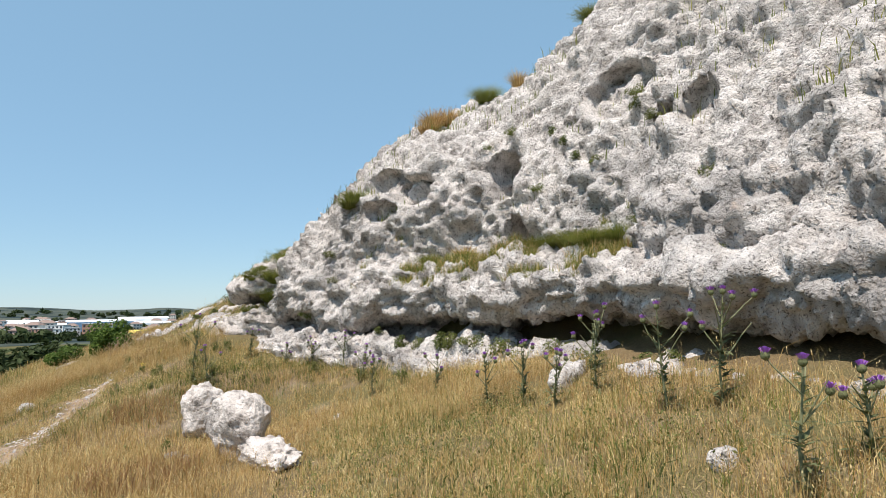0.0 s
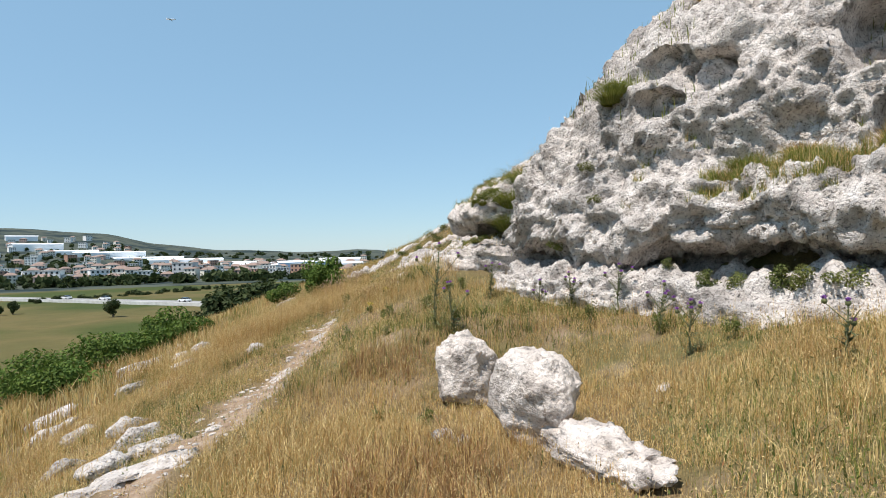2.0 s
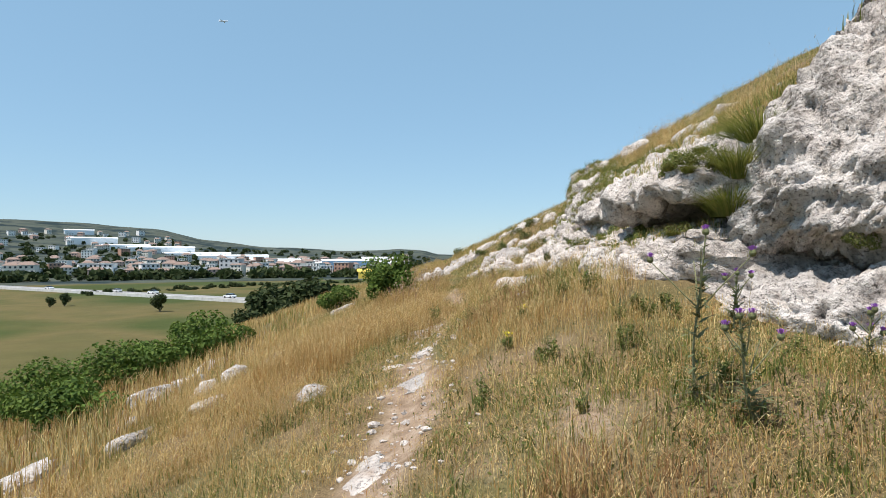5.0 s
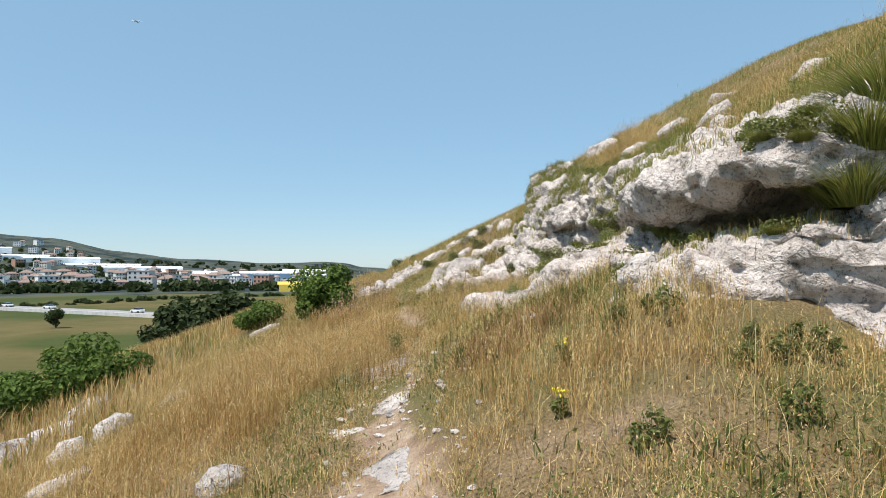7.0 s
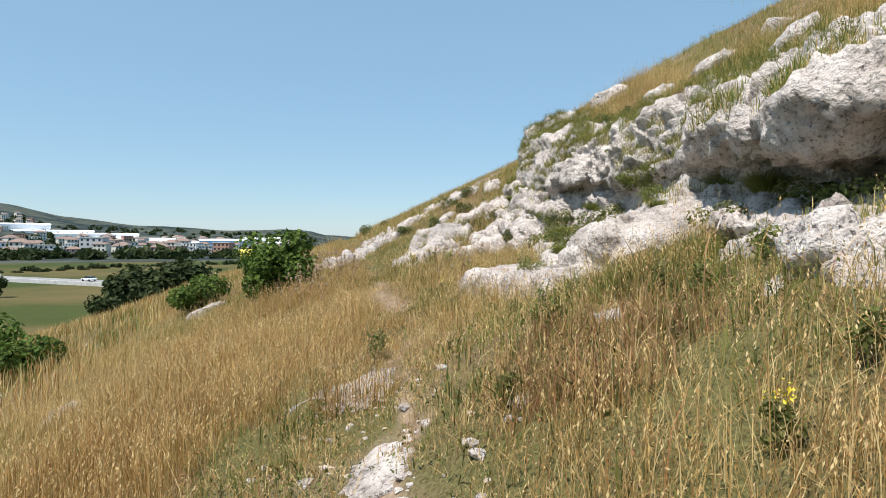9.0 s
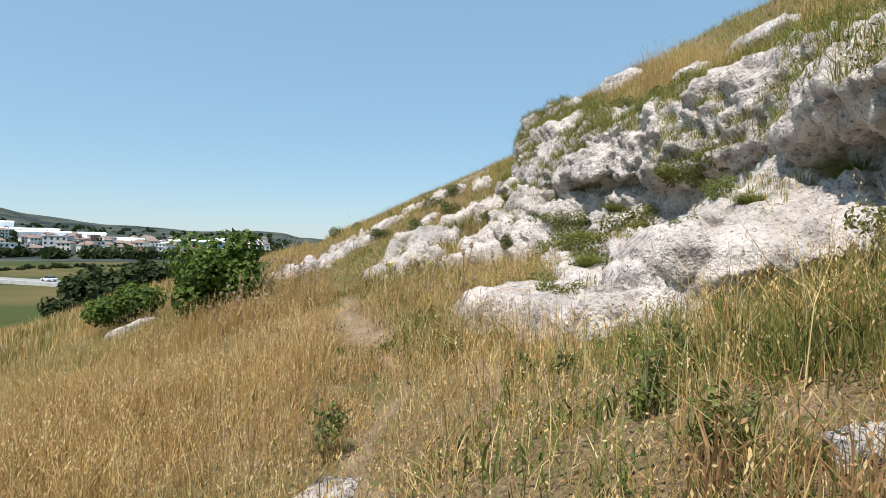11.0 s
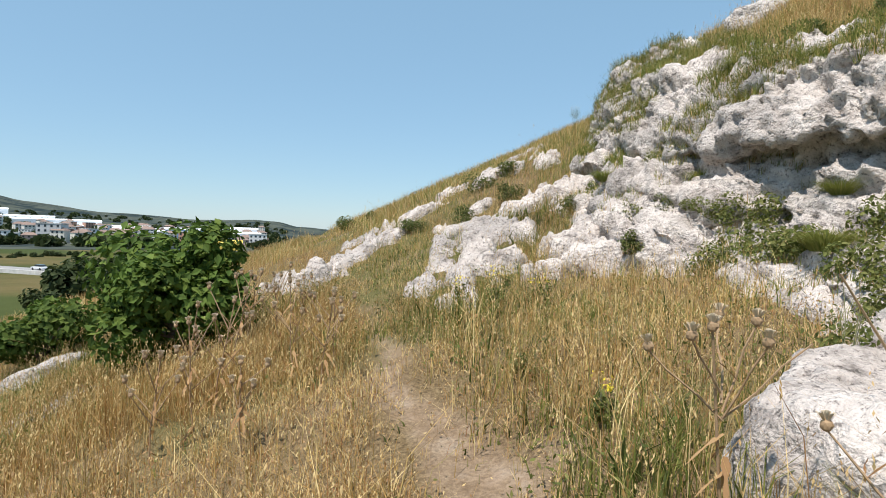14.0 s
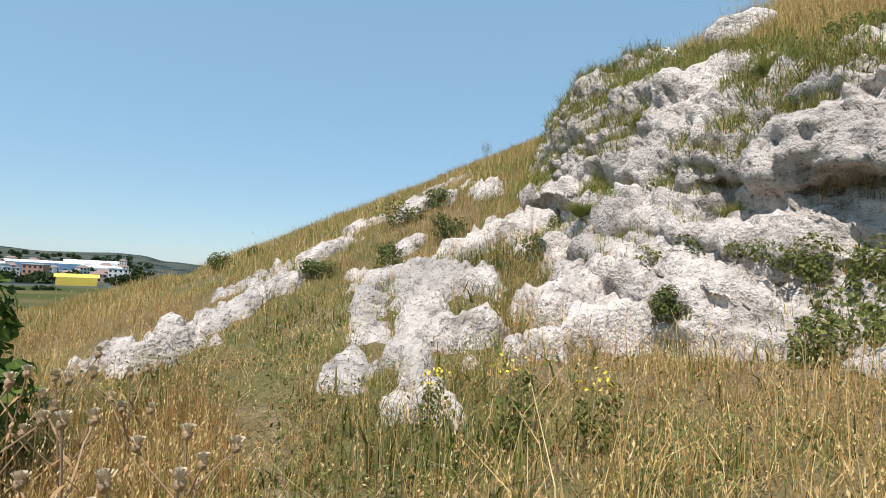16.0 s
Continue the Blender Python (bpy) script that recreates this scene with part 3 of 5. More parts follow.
SLOPE = [(-2.75, 12.5, 0.45, 0.26, 0.22, 11), (-2.4, 11.1, 0.34, 0.26, 0.14, 12), (-3.35, 12.0, 0.28, 0.2, 0.14, 13), (-2.1, 11.6, 0.3, 0.22, 0.12, 14),
         (-7.6, 23.6, 0.8, 0.35, 0.26, 15), (-3.5, 14.0, 0.42, 0.26, 0.22, 16), (-4.7, 14.9, 0.42, 0.28, 0.2, 17), (-7.3, 18.5, 0.55, 0.3, 0.22, 18),
         (-7.4, 24.4, 0.6, 0.3, 0.26, 19), (-5.3, 22.2, 0.32, 0.3, 0.28, 20), (-5.45, 21.2, 0.4, 0.24, 0.22, 21), (-7.8, 26.9, 0.6, 0.3, 0.2, 22), (-4.8, 23.4, 0.35, 0.22, 0.16, 23),
         (-4.7, 19.5, 0.35, 0.22, 0.18, 24), (-2.5, 17.7, 0.24, 0.18, 0.16, 25), (-4.3, 29.6, 0.55, 0.22, 0.15, 26), (-3.2, 25.0, 0.35, 0.2, 0.12, 27), (-3.6, 27.6, 0.5, 0.2, 0.12, 28),
         (-6.2, 16.5, 0.5, 0.3, 0.18, 29), (-5.6, 18.6, 0.4, 0.25, 0.15, 30), (-6.6, 20.5, 0.45, 0.25, 0.16, 31)]
for x, y, a, b, c, s in SLOPE:
    rock("rock", x, y, (a, b, c), s, random.uniform(20, 70), 0.42, label="weathered white rock lying on the grassy slope", group="rocks on the slope", subdiv=3)
PATHSTONES = [(-1.0, 16.85, 0.44, 0.5, 0.09, 40), (-1.15, 20.2, 0.6, 0.4, 0.10, 41), (-1.7, 10.7, 0.5, 0.42, 0.06, 12), (-1.3, 14.6, 0.32, 0.4, 0.05, 44), (-1.5, 18.1, 0.22, 0.15, 0.05, 42), (-1.0, 18.8, 0.4, 0.4, 0.06, 45), (-2.2, 10.2, 0.42, 0.3, 0.06, 46)]
for x, y, a, b, c, s in PATHSTONES:
    rock("path_stone", x, y, (a * 1.1, b * 1.1, 0.05 + c * 0.3), s, random.uniform(-30, 30), 0.66, label="flat pale bedrock slab worn smooth in the footpath", group="stones in the path", material=ROCK_PALE, subdiv=3)


def gravel(n):
    """Loose stones trodden into the path."""
    bm = bmesh.new()
    bmesh.ops.create_icosphere(bm, subdivisions=1, radius=1.0)
    v0 = np.array([w.co[:] for w in bm.verts])
    f0 = np.array([[w.index for w in fc.verts] for fc in bm.faces])
    bm.free()
    y = 3 + 17.5 * RNG.random(n) ** 1.15
    x = trail_x(y) + RNG.normal(0, 0.34, n) * lerp_at(y, (3, 1.3), (17, 0.9), (26, 0.6))
    s = RNG.lognormal(-3.95, 0.55, n)
    a = RNG.uniform(0, 6.283, n)
    V = v0[None] * (1 + RNG.normal(0, 0.16, (n, len(v0), 1)))
    V = V * np.stack([s * RNG.uniform(0.9, 1.6, n), s, s * 0.5], 1)[:, None]
    c, d = np.cos(a)[:, None], np.sin(a)[:, None]
    V = np.stack([V[..., 0] * c - V[..., 1] * d, V[..., 0] * d + V[..., 1] * c, V[..., 2]], 2)
    V += np.stack([x, y, soil(x, y) + s * 0.12], 1)[:, None]
    F = f0[None] + (np.arange(n) * len(v0))[:, None, None]
    tagged(put_mesh("gravel", mesh_from("gravel", V.reshape(-1, 3), F.reshape(-1, 3), ROCK_PALE)), "loose pale stones trodden into the footpath", "gravel", kind="stuff")


gravel(900)
# stones of the grassy slope and the foot of the cliff
FIELD = [(5.18, 4.25, 0.12, 0.1, 0.11, 50), (6.0, 7.7, 0.5, 0.2, 0.16, 51), (0.54, 18.95, 0.14, 0.1, 0.08, 52), (3.58, 10.5, 0.1, 0.08, 0.06, 53),
         (1.55, 18.15, 0.26, 0.22, 0.24, 54)]
for x, y, a, b, c, s in FIELD:
    rock("rock", x, y, (a, b, c), s, random.uniform(-40, 40), 0.3, label="pale limestone rock showing through the grass", group="rocks in the grass", subdiv=3)
# bedrock breaking through the hillside beyond the ledges: x, y, half sizes, turn, height over the soil
OUTCROPS = [[(0.36, 27.6, 0.30, 0.55, -20, 0.22), (0.72, 28.5, 0.34, 0.75, -22, 0.30), (1.05, 29.6, 0.40, 0.8, -10, 0.26), (1.1, 30.5, 0.5, 0.55, 0, 0.2), (1.65, 29.6, 0.45, 0.35, 10, 0.24)],
            [(0.12, 28.75, 0.26, 0.32, -30, 0.2), (0.42, 29.5, 0.3, 0.3, 0, 0.18)],
            [(1.45, 28.1, 0.24, 0.3, 0, 0.3), (1.95, 28.1, 0.42, 0.28, 8, 0.42), (2.0, 28.75, 0.5, 0.4, 10, 0.4), (2.5, 28.9, 0.4, 0.5, 0, 0.5)],
            [(-0.75, 31.4, 0.55, 0.36, 20, 0.2), (-0.1, 31.75, 0.6, 0.4, 25, 0.22), (0.5, 32.5, 0.6, 0.34, 30, 0.2), (-0.3, 32.5, 0.45, 0.25, 25, 0.16)],
            [(-1.62, 30.25, 0.22, 0.3, 15, 0.3), (-1.15, 30.8, 0.3, 0.34, 10, 0.3)],
            [(1.95, 31.0, 0.62, 0.34, 22, 0.26), (2.7, 31.0, 0.5, 0.36, 12, 0.3), (1.3, 31.5, 0.4, 0.24, 25, 0.16)],
            [(2.3, 33.0, 0.7, 0.36, 25, 0.24), (1.5, 33.6, 0.45, 0.25, 25, 0.18), (3.1, 32.4, 0.5, 0.35, 18, 0.26)],
            [(3.3, 35.4, 0.7, 0.3, 25, 0.22)]]


def bed_height(x, y, humps):
    """Height of the bare rock over the soil; below nought it is buried."""
    shape = np.shape(x)
    x, y = np.ravel(np.asarray(x, float)), np.ravel(np.asarray(y, float))
    q = xy0(x, y)
    wx, wy = x + 0.3 * fbm(q * 1.5 + 3, 4, 0.6), y + 0.3 * fbm(q * 1.5 + 60, 4, 0.6)
    h = np.full(len(x), -0.3)
    for cx, cy, a, b, turn, top in humps:
        c, d = math.cos(radians(turn)), math.sin(radians(turn))
        u, v = (wx - cx) * c + (wy - cy) * d, -(wx - cx) * d + (wy - cy) * c
        r = np.sqrt((u / a) ** 2 + (v / b) ** 2)
        h = np.maximum(h, -0.3 + (top * 0.8 + 0.3) * (1 - step(r, 0.55, 1.5)))
    stepped = np.floor(h / 0.09 + 0.6 * fbm(q * 2.3 + 9, 2)) * 0.09
    h = np.where(h > -0.12, 0.45 * h + 0.55 * stepped, h)
    crease = np.exp(-((fbm(q * (1.5, 2.6, 1) + 14, 3) / 0.07) ** 2))
    h = h + 0.07 * fbm(q * 2.4, 5, 0.62) - 0.12 * crease - 0.16 * np.clip(0.36 - cells(q * 5.2), 0, 1)
    return h.reshape(shape)


def outcrop(humps):
    c = np.array(humps)
    reach = c[:, 2:4].max(1) * 1.5 + 0.5
    gx_ = np.arange((c[:, 0] - reach).min(), (c[:, 0] + reach).max(), 0.032)
    gy_ = np.arange((c[:, 1] - reach).min(), (c[:, 1] + reach).max(), 0.032)
    X, Y = np.meshgrid(gx_, gy_, indexing="ij")
    h = bed_height(X, Y, humps)
    V = np.stack([X.ravel(), Y.ravel(), (soil(X, Y) + h).ravel()], 1)
    V += 0.018 * np.stack([vnoise(V * 14), vnoise(V * 14 + 40), 0.5 * vnoise(V * 20 + 80)], 1)
    F = grid_faces(*X.shape)
    F = F[(h.ravel()[F] > -0.10).any(1)]
    used, F = np.unique(F, return_inverse=True)
    ob = put_mesh("outcrop", mesh_from("outcrop", V[used], F.reshape(-1, 4), ROCK_PALE, True))
    tagged(ob, "stepped white limestone bedrock breaking through the hillside grass", "rock", "outcrops on the hillside")


for humps in OUTCROPS:
    outcrop(humps)
ALL_HUMPS = [q for humps in OUTCROPS for q in humps]
UPPER = [(4.15, 24.6, 0.36, 0.3, 0.3, 80), (6.4, 24.8, 0.3, 0.3, 0.28, 81), (4.9, 22.6, 0.4, 0.3, 0.2, 82), (5.4, 27.2, 0.5, 0.35, 0.25, 83), (5.6, 30.2, 0.6, 0.35, 0.25, 85),
         (3.9, 20.6, 0.35, 0.3, 0.22, 87), (6.6, 27.5, 0.5, 0.3, 0.25, 88), (5.6, 25.4, 0.5, 0.4, 0.3, 89), (3.7, 18.9, 0.4, 0.3, 0.25, 90), (6.0, 21.5, 0.45, 0.3, 0.22, 91)]
for x, y, a, b, c, s in UPPER:
    rock("rock", x, y, (a, b, c), s, random.uniform(-40, 40), 0.3, label="grey white boulder lodged in the grassy upper slope", group="rocks on the upper slope", subdiv=3)


# ---- grass and other blades ----
def blades(name, base, height, width, lean, material, label, bent=True):
    """Tapering blades from base points (n, 3); lean: how far the tip goes sideways, as a share of the height."""
    n = len(base)
    a = RNG.uniform(0, 2 * np.pi, n)
    side = np.stack([np.cos(a), np.sin(a), np.zeros(n)], 1) * (width * RNG.uniform(0.55, 1.35, n))[:, None]
    b = RNG.uniform(0, 2 * np.pi, n)
    fall = np.stack([np.cos(b), np.sin(b), np.zeros(n)], 1) * (lean * height * RNG.uniform(0.05, 1.0, n) ** 1.4)[:, None]
    up = np.zeros((n, 3))
    up[:, 2] = height
    tip = base + up * RNG.uniform(0.85, 1.0, n)[:, None] + fall
    k = np.arange(n)[:, None] * (6 if bent else 4)
    if bent:
        mid = base + up * 0.6 + fall * 0.28
        V = np.stack([base - side, base + side, mid - side * 0.75, mid + side * 0.75, tip - side * 0.2, tip + side * 0.2], 1)
        F = np.concatenate([k + [0, 1, 3, 2], k + [2, 3, 5, 4]])
    else:
        V = np.stack([base - side, base + side, tip + side * 0.3, tip - side * 0.3], 1)
        F = k + [0, 1, 2, 3]
    tagged(put_mesh(name, mesh_from(name, V.reshape(-1, 3), F, material)), label, "grass", kind="stuff")
    return tip


def seed_heads(name, tips, size, material, label, each=4, upright=False):
    """Spikelets round the tips of stalks: drooping like oats, or close and upright like barley."""
    n = len(tips)
    t = np.repeat(tips, each, 0)
    m = len(t)
    drop = np.tile(np.linspace(0, 1, each), n)
    a = RNG.uniform(0, 2 * np.pi, m)
    out = np.stack([np.cos(a), np.sin(a), np.zeros(m)], 1)
    L = size * RNG.uniform(0.7, 1.3, m)[:, None]
    side = np.stack([-np.sin(a), np.cos(a), np.zeros(m)], 1) * L * 0.22
    if upright:
        c = t + out * L * 0.1 + np.array((0, 0, 1.0)) * ((drop[:, None] - 0.5) * size * 2.2)
        axis = out * L * 0.22 + np.array((0, 0, 0.7)) * L
    else:
        c = t + out * L * 0.6 + np.array((0, 0, -1.0)) * (drop[:, None] * size * 3.2)
        axis = out * L * 0.35 + np.array((0, 0, -0.55)) * L
    V = np.stack([c - axis, c + side, c + axis, c - side], 1)
    F = np.arange(m)[:, None] * 4 + np.array([0, 1, 2, 3])
    tagged(put_mesh(name, mesh_from(name, V.reshape(-1, 3), F, material)), label, "grass", kind="stuff")


def leaf_scatter(name, p, high, leaf, material, label):
    """Small leaves held at all heights over the points p."""
    n = len(p)
    c = p + np.column_stack([RNG.normal(0, 0.03, (n, 2)), high * RNG.random(n) ** 1.3])
    nrm = RNG.normal(0, 0.7, (n, 3)) + (0, 0, 1)
    nrm /= np.linalg.norm(nrm, axis=1, keepdims=True)
    u = np.cross(nrm, RNG.normal(size=(n, 3)))
    u /= np.linalg.norm(u, axis=1, keepdims=True)
    w = np.cross(nrm, u)
    L = (leaf * RNG.uniform(0.5, 1.3, n))[:, None]
    V = np.stack([c - u * L * 0.5, c + w * L * 0.26, c + u * L * 0.6, c - w * L * 0.26], 1)
    tagged(put_mesh(name, mesh_from(name, V.reshape(-1, 3), np.arange(n * 4).reshape(-1, 4), material)), label, "weeds", kind="stuff")


def foot_line(y):
    """Where the rocks begin, to the right of the walk."""
    a = lip_x(y) - 0.35
    b = lerp_at(y, (16, 2.15), (17, 1.8), (18.2, 1.42), (19.2, 1.56), (20, 2.2), (21, 2.35), (21.45, 1.55), (21.9, 0.78), (22.4, 0.64), (23.1, 0.38), (23.55, 0.28), (23.95, 0.72), (24.5, 1.9),
                (25, 2.25), (27, 2.45), (29, 2.4), (31, 2.6), (32.5, 9), (60, 30))
    return np.where(y < 16.4, a, b)


def scatter(n, x0, x1, y0, y1, tuft=5, spread_m=0.05, keep=None):
    """Points on the soil in small tufts, off the rock and thinned out on the path."""
    c = np.stack([RNG.uniform(x0, x1, n // tuft), RNG.uniform(y0, y1, n // tuft)], 1)
    x, y = c[:, 0], c[:, 1]
    ok = (x < foot_line(y)) | ((x > top_x(y) + 0.25) & (y > 17.2))
    d = np.abs(x - trail_x(y))
    wide = lerp_at(y, (0, 0.62), (12, 0.44), (17, 0.3), (19.5, 0.06), (22.5, 0.04), (24.6, 0.2), (26.3, 0.12), (28, 0.04), (29, 0.03))
    ok &= RNG.random(len(x)) < 0.10 + 0.90 * step(d + 0.22 * fbm(xy0(x, y, 1.4), 2), wide * 0.6, wide * 1.5)
    ok &= RNG.random(len(x)) > 0.8 * np.exp(-((x - 0.2) / 0.2) ** 2 - ((y - 21.5) / 0.8) ** 2)
    ok &= RNG.random(len(x)) > 0.85 * np.exp(-((x - 0.5) / 0.28) ** 2 - ((y - 13.9) / 0.45) ** 2)
    ok &= RNG.random(len(x)) < 0.55 + 0.9 * (fbm(xy0(x, y, 3.1) + 70, 2) + 0.35)
    far = y > 26.8
    ok[far] &= bed_height(x[far], y[far], ALL_HUMPS) < 0.01
    if keep is not None:
        ok &= keep(x, y)
    c = np.repeat(c[ok], tuft, 0)
    c = c + RNG.normal(0, spread_m, c.shape)
    return np.column_stack([c, soil(c[:, 0], c[:, 1]) - 0.01])


def tall(p, lo, hi):
    """Blade heights, in patches, growing taller along the walk."""
    f = 0.5 + 0.5 * fbm(xy0(p[:, 0], p[:, 1], 0.7), 3)
    d = np.abs(p[:, 0] - trail_x(p[:, 1]))
    grown = lerp_at(p[:, 1], (3, 0.85), (11, 0.95), (16, 1.1), (21, 1.35), (27, 1.35), (31, 1.0))
    return (lo + (hi - lo) * np.clip(f + RNG.normal(0, 0.3, len(p)), 0, 1.2)) * (0.45 + 0.55 * step(d, 0.3, 1.0 - 0.6 * step(p[:, 1], 17, 20))) * grown


def greener(x, y):
    """Where the grass is still green: patches, more of them right of the path."""
    g = fbm(xy0(x, y, 0.55) + 40, 3)
    return RNG.random(len(x)) < np.clip(0.25 + 0.95 * g + (0.28 + 0.25 * step(y, 14, 19)) * step(x - path_x(y), 0.1, 0.9) + 0.2 * step(y, 24, 27), 0.06, 0.97)


def drier(x, y):
    return ~greener(x, y) | (RNG.random(len(x)) < 0.35)


p = scatter(520000, -6.0, 7.0, 1.5, 33, 5, 0.06, drier)
tips = blades("dry_grass", p, tall(p, 0.05, 0.27) * np.where(RNG.random(len(p)) < 0.14, 1.8, 1.0), 0.0021, 0.95, STRAW, "tall dry straw coloured grass")
up = tips[:, 2] - soil(tips[:, 0], tips[:, 1])
sel = (RNG.random(len(tips)) < 0.10) | ((up > 0.31) & (RNG.random(len(tips)) < 0.6))
seed_heads("oat_heads", tips[sel], 0.016, OAT, "pale drooping wild oat heads over dry grass")
sel = ~sel & (RNG.random(len(tips)) < 0.12)
seed_heads("barley_heads", tips[sel], 0.02, STRAW, "narrow upright wild barley heads", 3, True)
# the tall brown stand below the path
stand = lambda x, y: fbm(xy0(x, y, 0.75) + 15, 3) > 0.02 - 0.3 * step(y, 22, 25) * step(x, -2.6, -1.8)  # noqa: E731
p = scatter(50000, -4.2, -0.8, 18.5, 28.5, 6, 0.06, stand)
tips = blades("dry_grass", p, RNG.uniform(0.15, 0.6, len(p)) * np.clip(0.75 + 0.5 * fbm(xy0(p[:, 0], p[:, 1], 0.8), 2), 0.4, 1.2), 0.002, 0.5, TAWNY, "tall tawny grass stand beside the path")
seed_heads("oat_heads", tips[::3], 0.018, OAT, "pale drooping wild oat heads over tawny grass")
p = scatter(230000, -6.0, 7.0, 1.5, 33, 5, 0.05, greener)
blades("green_grass", p, tall(p, 0.05, 0.25), 0.0028, 1.0, GRASS, "low green grass among the straw")
p = scatter(3600, 0.7, 2.4, 19.3, 21.4, 7, 0.09)
tips = blades("green_grass", p, RNG.uniform(0.1, 0.36, len(p)), 0.0024, 0.7, GRASS, "tall green grass before the flat slab")
seed_heads("barley_heads", tips[::6], 0.02, OAT, "upright barley heads over green grass", 4, True)
p = scatter(56000, -19, -5.6, 4, 48, 6, 0.10)
blades("dry_grass", p, tall(p, 0.2, 0.5), 0.009, 0.45, STRAW, "dry grass on the falling slope")
p = scatter(20000, -19, -5.6, 4, 48, 6, 0.10, greener)
blades("green_grass", p, tall(p, 0.15, 0.4), 0.011, 0.5, GRASS, "green grass on the falling slope")
p = scatter(80000, 2.5, 14, 17, 36, 6, 0.08, drier)
blades("dry_grass", p, tall(p, 0.06, 0.19), 0.0036, 0.9, STRAW, "dry grass on the upper slope", False)
p = scatter(130000, 2.5, 14, 17, 36, 6, 0.08, lambda x, y: RNG.random(len(x)) < 0.7 + 0.5 * fbm(xy0(x, y, 0.8), 2))
blades("green_grass", p, tall(p, 0.05, 0.17), 0.004, 1.0, GRASS, "green grass on the upper slope", False)
p = scatter(60000, -6, 16, 33, 50, 6, 0.12)
blades("dry_grass", p, tall(p, 0.08, 0.3), 0.005, 0.8, STRAW, "dry grass along the crest", False)
p = scatter(40000, -6, 16, 33, 50, 6, 0.12)
blades("green_grass", p, tall(p, 0.08, 0.26), 0.005, 0.9, GRASS, "green grass along the crest", False)
p = scatter(260000, -6.0, 6.5, 1.5, 32, 6, 0.07)
blades("grass_litter", p, RNG.uniform(0.02, 0.12, len(p)), 0.003, 1.9, OAT, "matted dead grass between the standing straw", False)
p = scatter(90000, -1.5, 7, 2.2, 11, 5, 0.06)
blades("dry_grass", p, tall(p, 0.04, 0.2), 0.0022, 0.9, OAT, "bleached short dry grass on the level ground")
dock = lambda x, y: (np.hypot(x - 1.0, (y - 9.3) * 0.8) < 0.75) | (np.hypot(x - 0.55, y - 13.0) < 0.6) | (np.hypot(x - 0.2, y - 18.4) < 0.7)  # noqa: E731
p = scatter(60000, -3.0, 2.5, 7, 26, 8, 0.05, dock)
blades("withered_weeds", p, RNG.uniform(0.1, 0.36, len(p)), 0.005, 0.8, DRYLEAF, "reddish brown withered weeds in the grass")
brown = lambda x, y: fbm(xy0(x, y, 0.6) + 90, 3) > 0.12 - 0.25 * step(y, 16, 20)  # noqa: E731
p = scatter(50000, -4.5, 3.5, 12, 28, 7, 0.06, brown)
leaf_scatter("withered_weeds", p, 0.38, 0.022, DRYLEAF, "brown withered weed leaves and husks in the tall grass")
# low broad-leaved herbs
p = scatter(40000, -4.5, 5.0, 3, 31, 8, 0.07, greener)
blades("low_herbs", p, tall(p, 0.04, 0.2), 0.008, 1.2, SHRUB, "low green weeds among the grass")
p = scatter(150000, -4.0, 5.5, 4, 30, 10, 0.08, greener)
leaf_scatter("low_herbs", p, 0.2, 0.03, HERB, "small leaved green herbs among the grass")
p = scatter(130000, -5.0, 6.0, 3, 30, 5, 0.09)
leaf_scatter("grass_litter", p, 0.24, 0.017, OAT, "pale husks and broken seed heads caught in the grass")
# grass rooted on level spots of the rock
def on_rock(P, flip, n, keep, level=0.72, bare=0.02):
    nrm = sheet_normals(P) * flip
    m = (nrm[..., 2] > level) & keep(P)
    pts = P[m]
    if len(pts) == 0:
        return np.zeros((0, 3))
    q = pts[RNG.integers(0, len(pts), n)] + RNG.normal(0, 0.02, (n, 3)) * (1, 1, 0.2)
    grow = fbm(q * 1.1 + 11, 2) > bare
    return q[grow]


p = on_rock(P_high, NORMAL_HIGH, 30000, lambda P: (P[..., 2] > 2.2) & (P[..., 2] < 3.3) & (P[..., 1] > 8.6) & (P[..., 1] < 14.2), 0.6, -0.3)
blades("green_grass", p, RNG.uniform(0.05, 0.2, len(p)), 0.0035, 1.0, GRASS, "green grass growing along the cliff shelf", False)
p = on_rock(P_high, NORMAL_HIGH, 9000, lambda P: (P[..., 2] > 2.2) & (P[..., 2] < 3.3) & (P[..., 1] > 8.6) & (P[..., 1] < 14.2), 0.6, -0.3)
blades("dry_grass", p, RNG.uniform(0.08, 0.26, len(p)), 0.003, 0.9, STRAW, "dry grass growing along the cliff shelf", False)
p = on_rock(P_high, NORMAL_HIGH, 14000, lambda P: (P[..., 2] > 3.6))
blades("green_grass", p, RNG.uniform(0.08, 0.3, len(p)), 0.007, 0.6, GRASS, "grass on the top of the cliff")
p = on_rock(P_low, NORMAL_LOW, 34000, lambda P: P[..., 2] > 1.1)
blades("green_grass", p, RNG.uniform(0.03, 0.15, len(p)), 0.003, 1.1, GRASS, "grass growing on the rock ledges")
p = on_rock(P_low, NORMAL_LOW, 16000, lambda P: P[..., 2] > 1.1)
blades("dry_grass", p, RNG.uniform(0.04, 0.16, len(p)), 0.0026, 1.0, STRAW, "dry grass growing on the rock ledges")

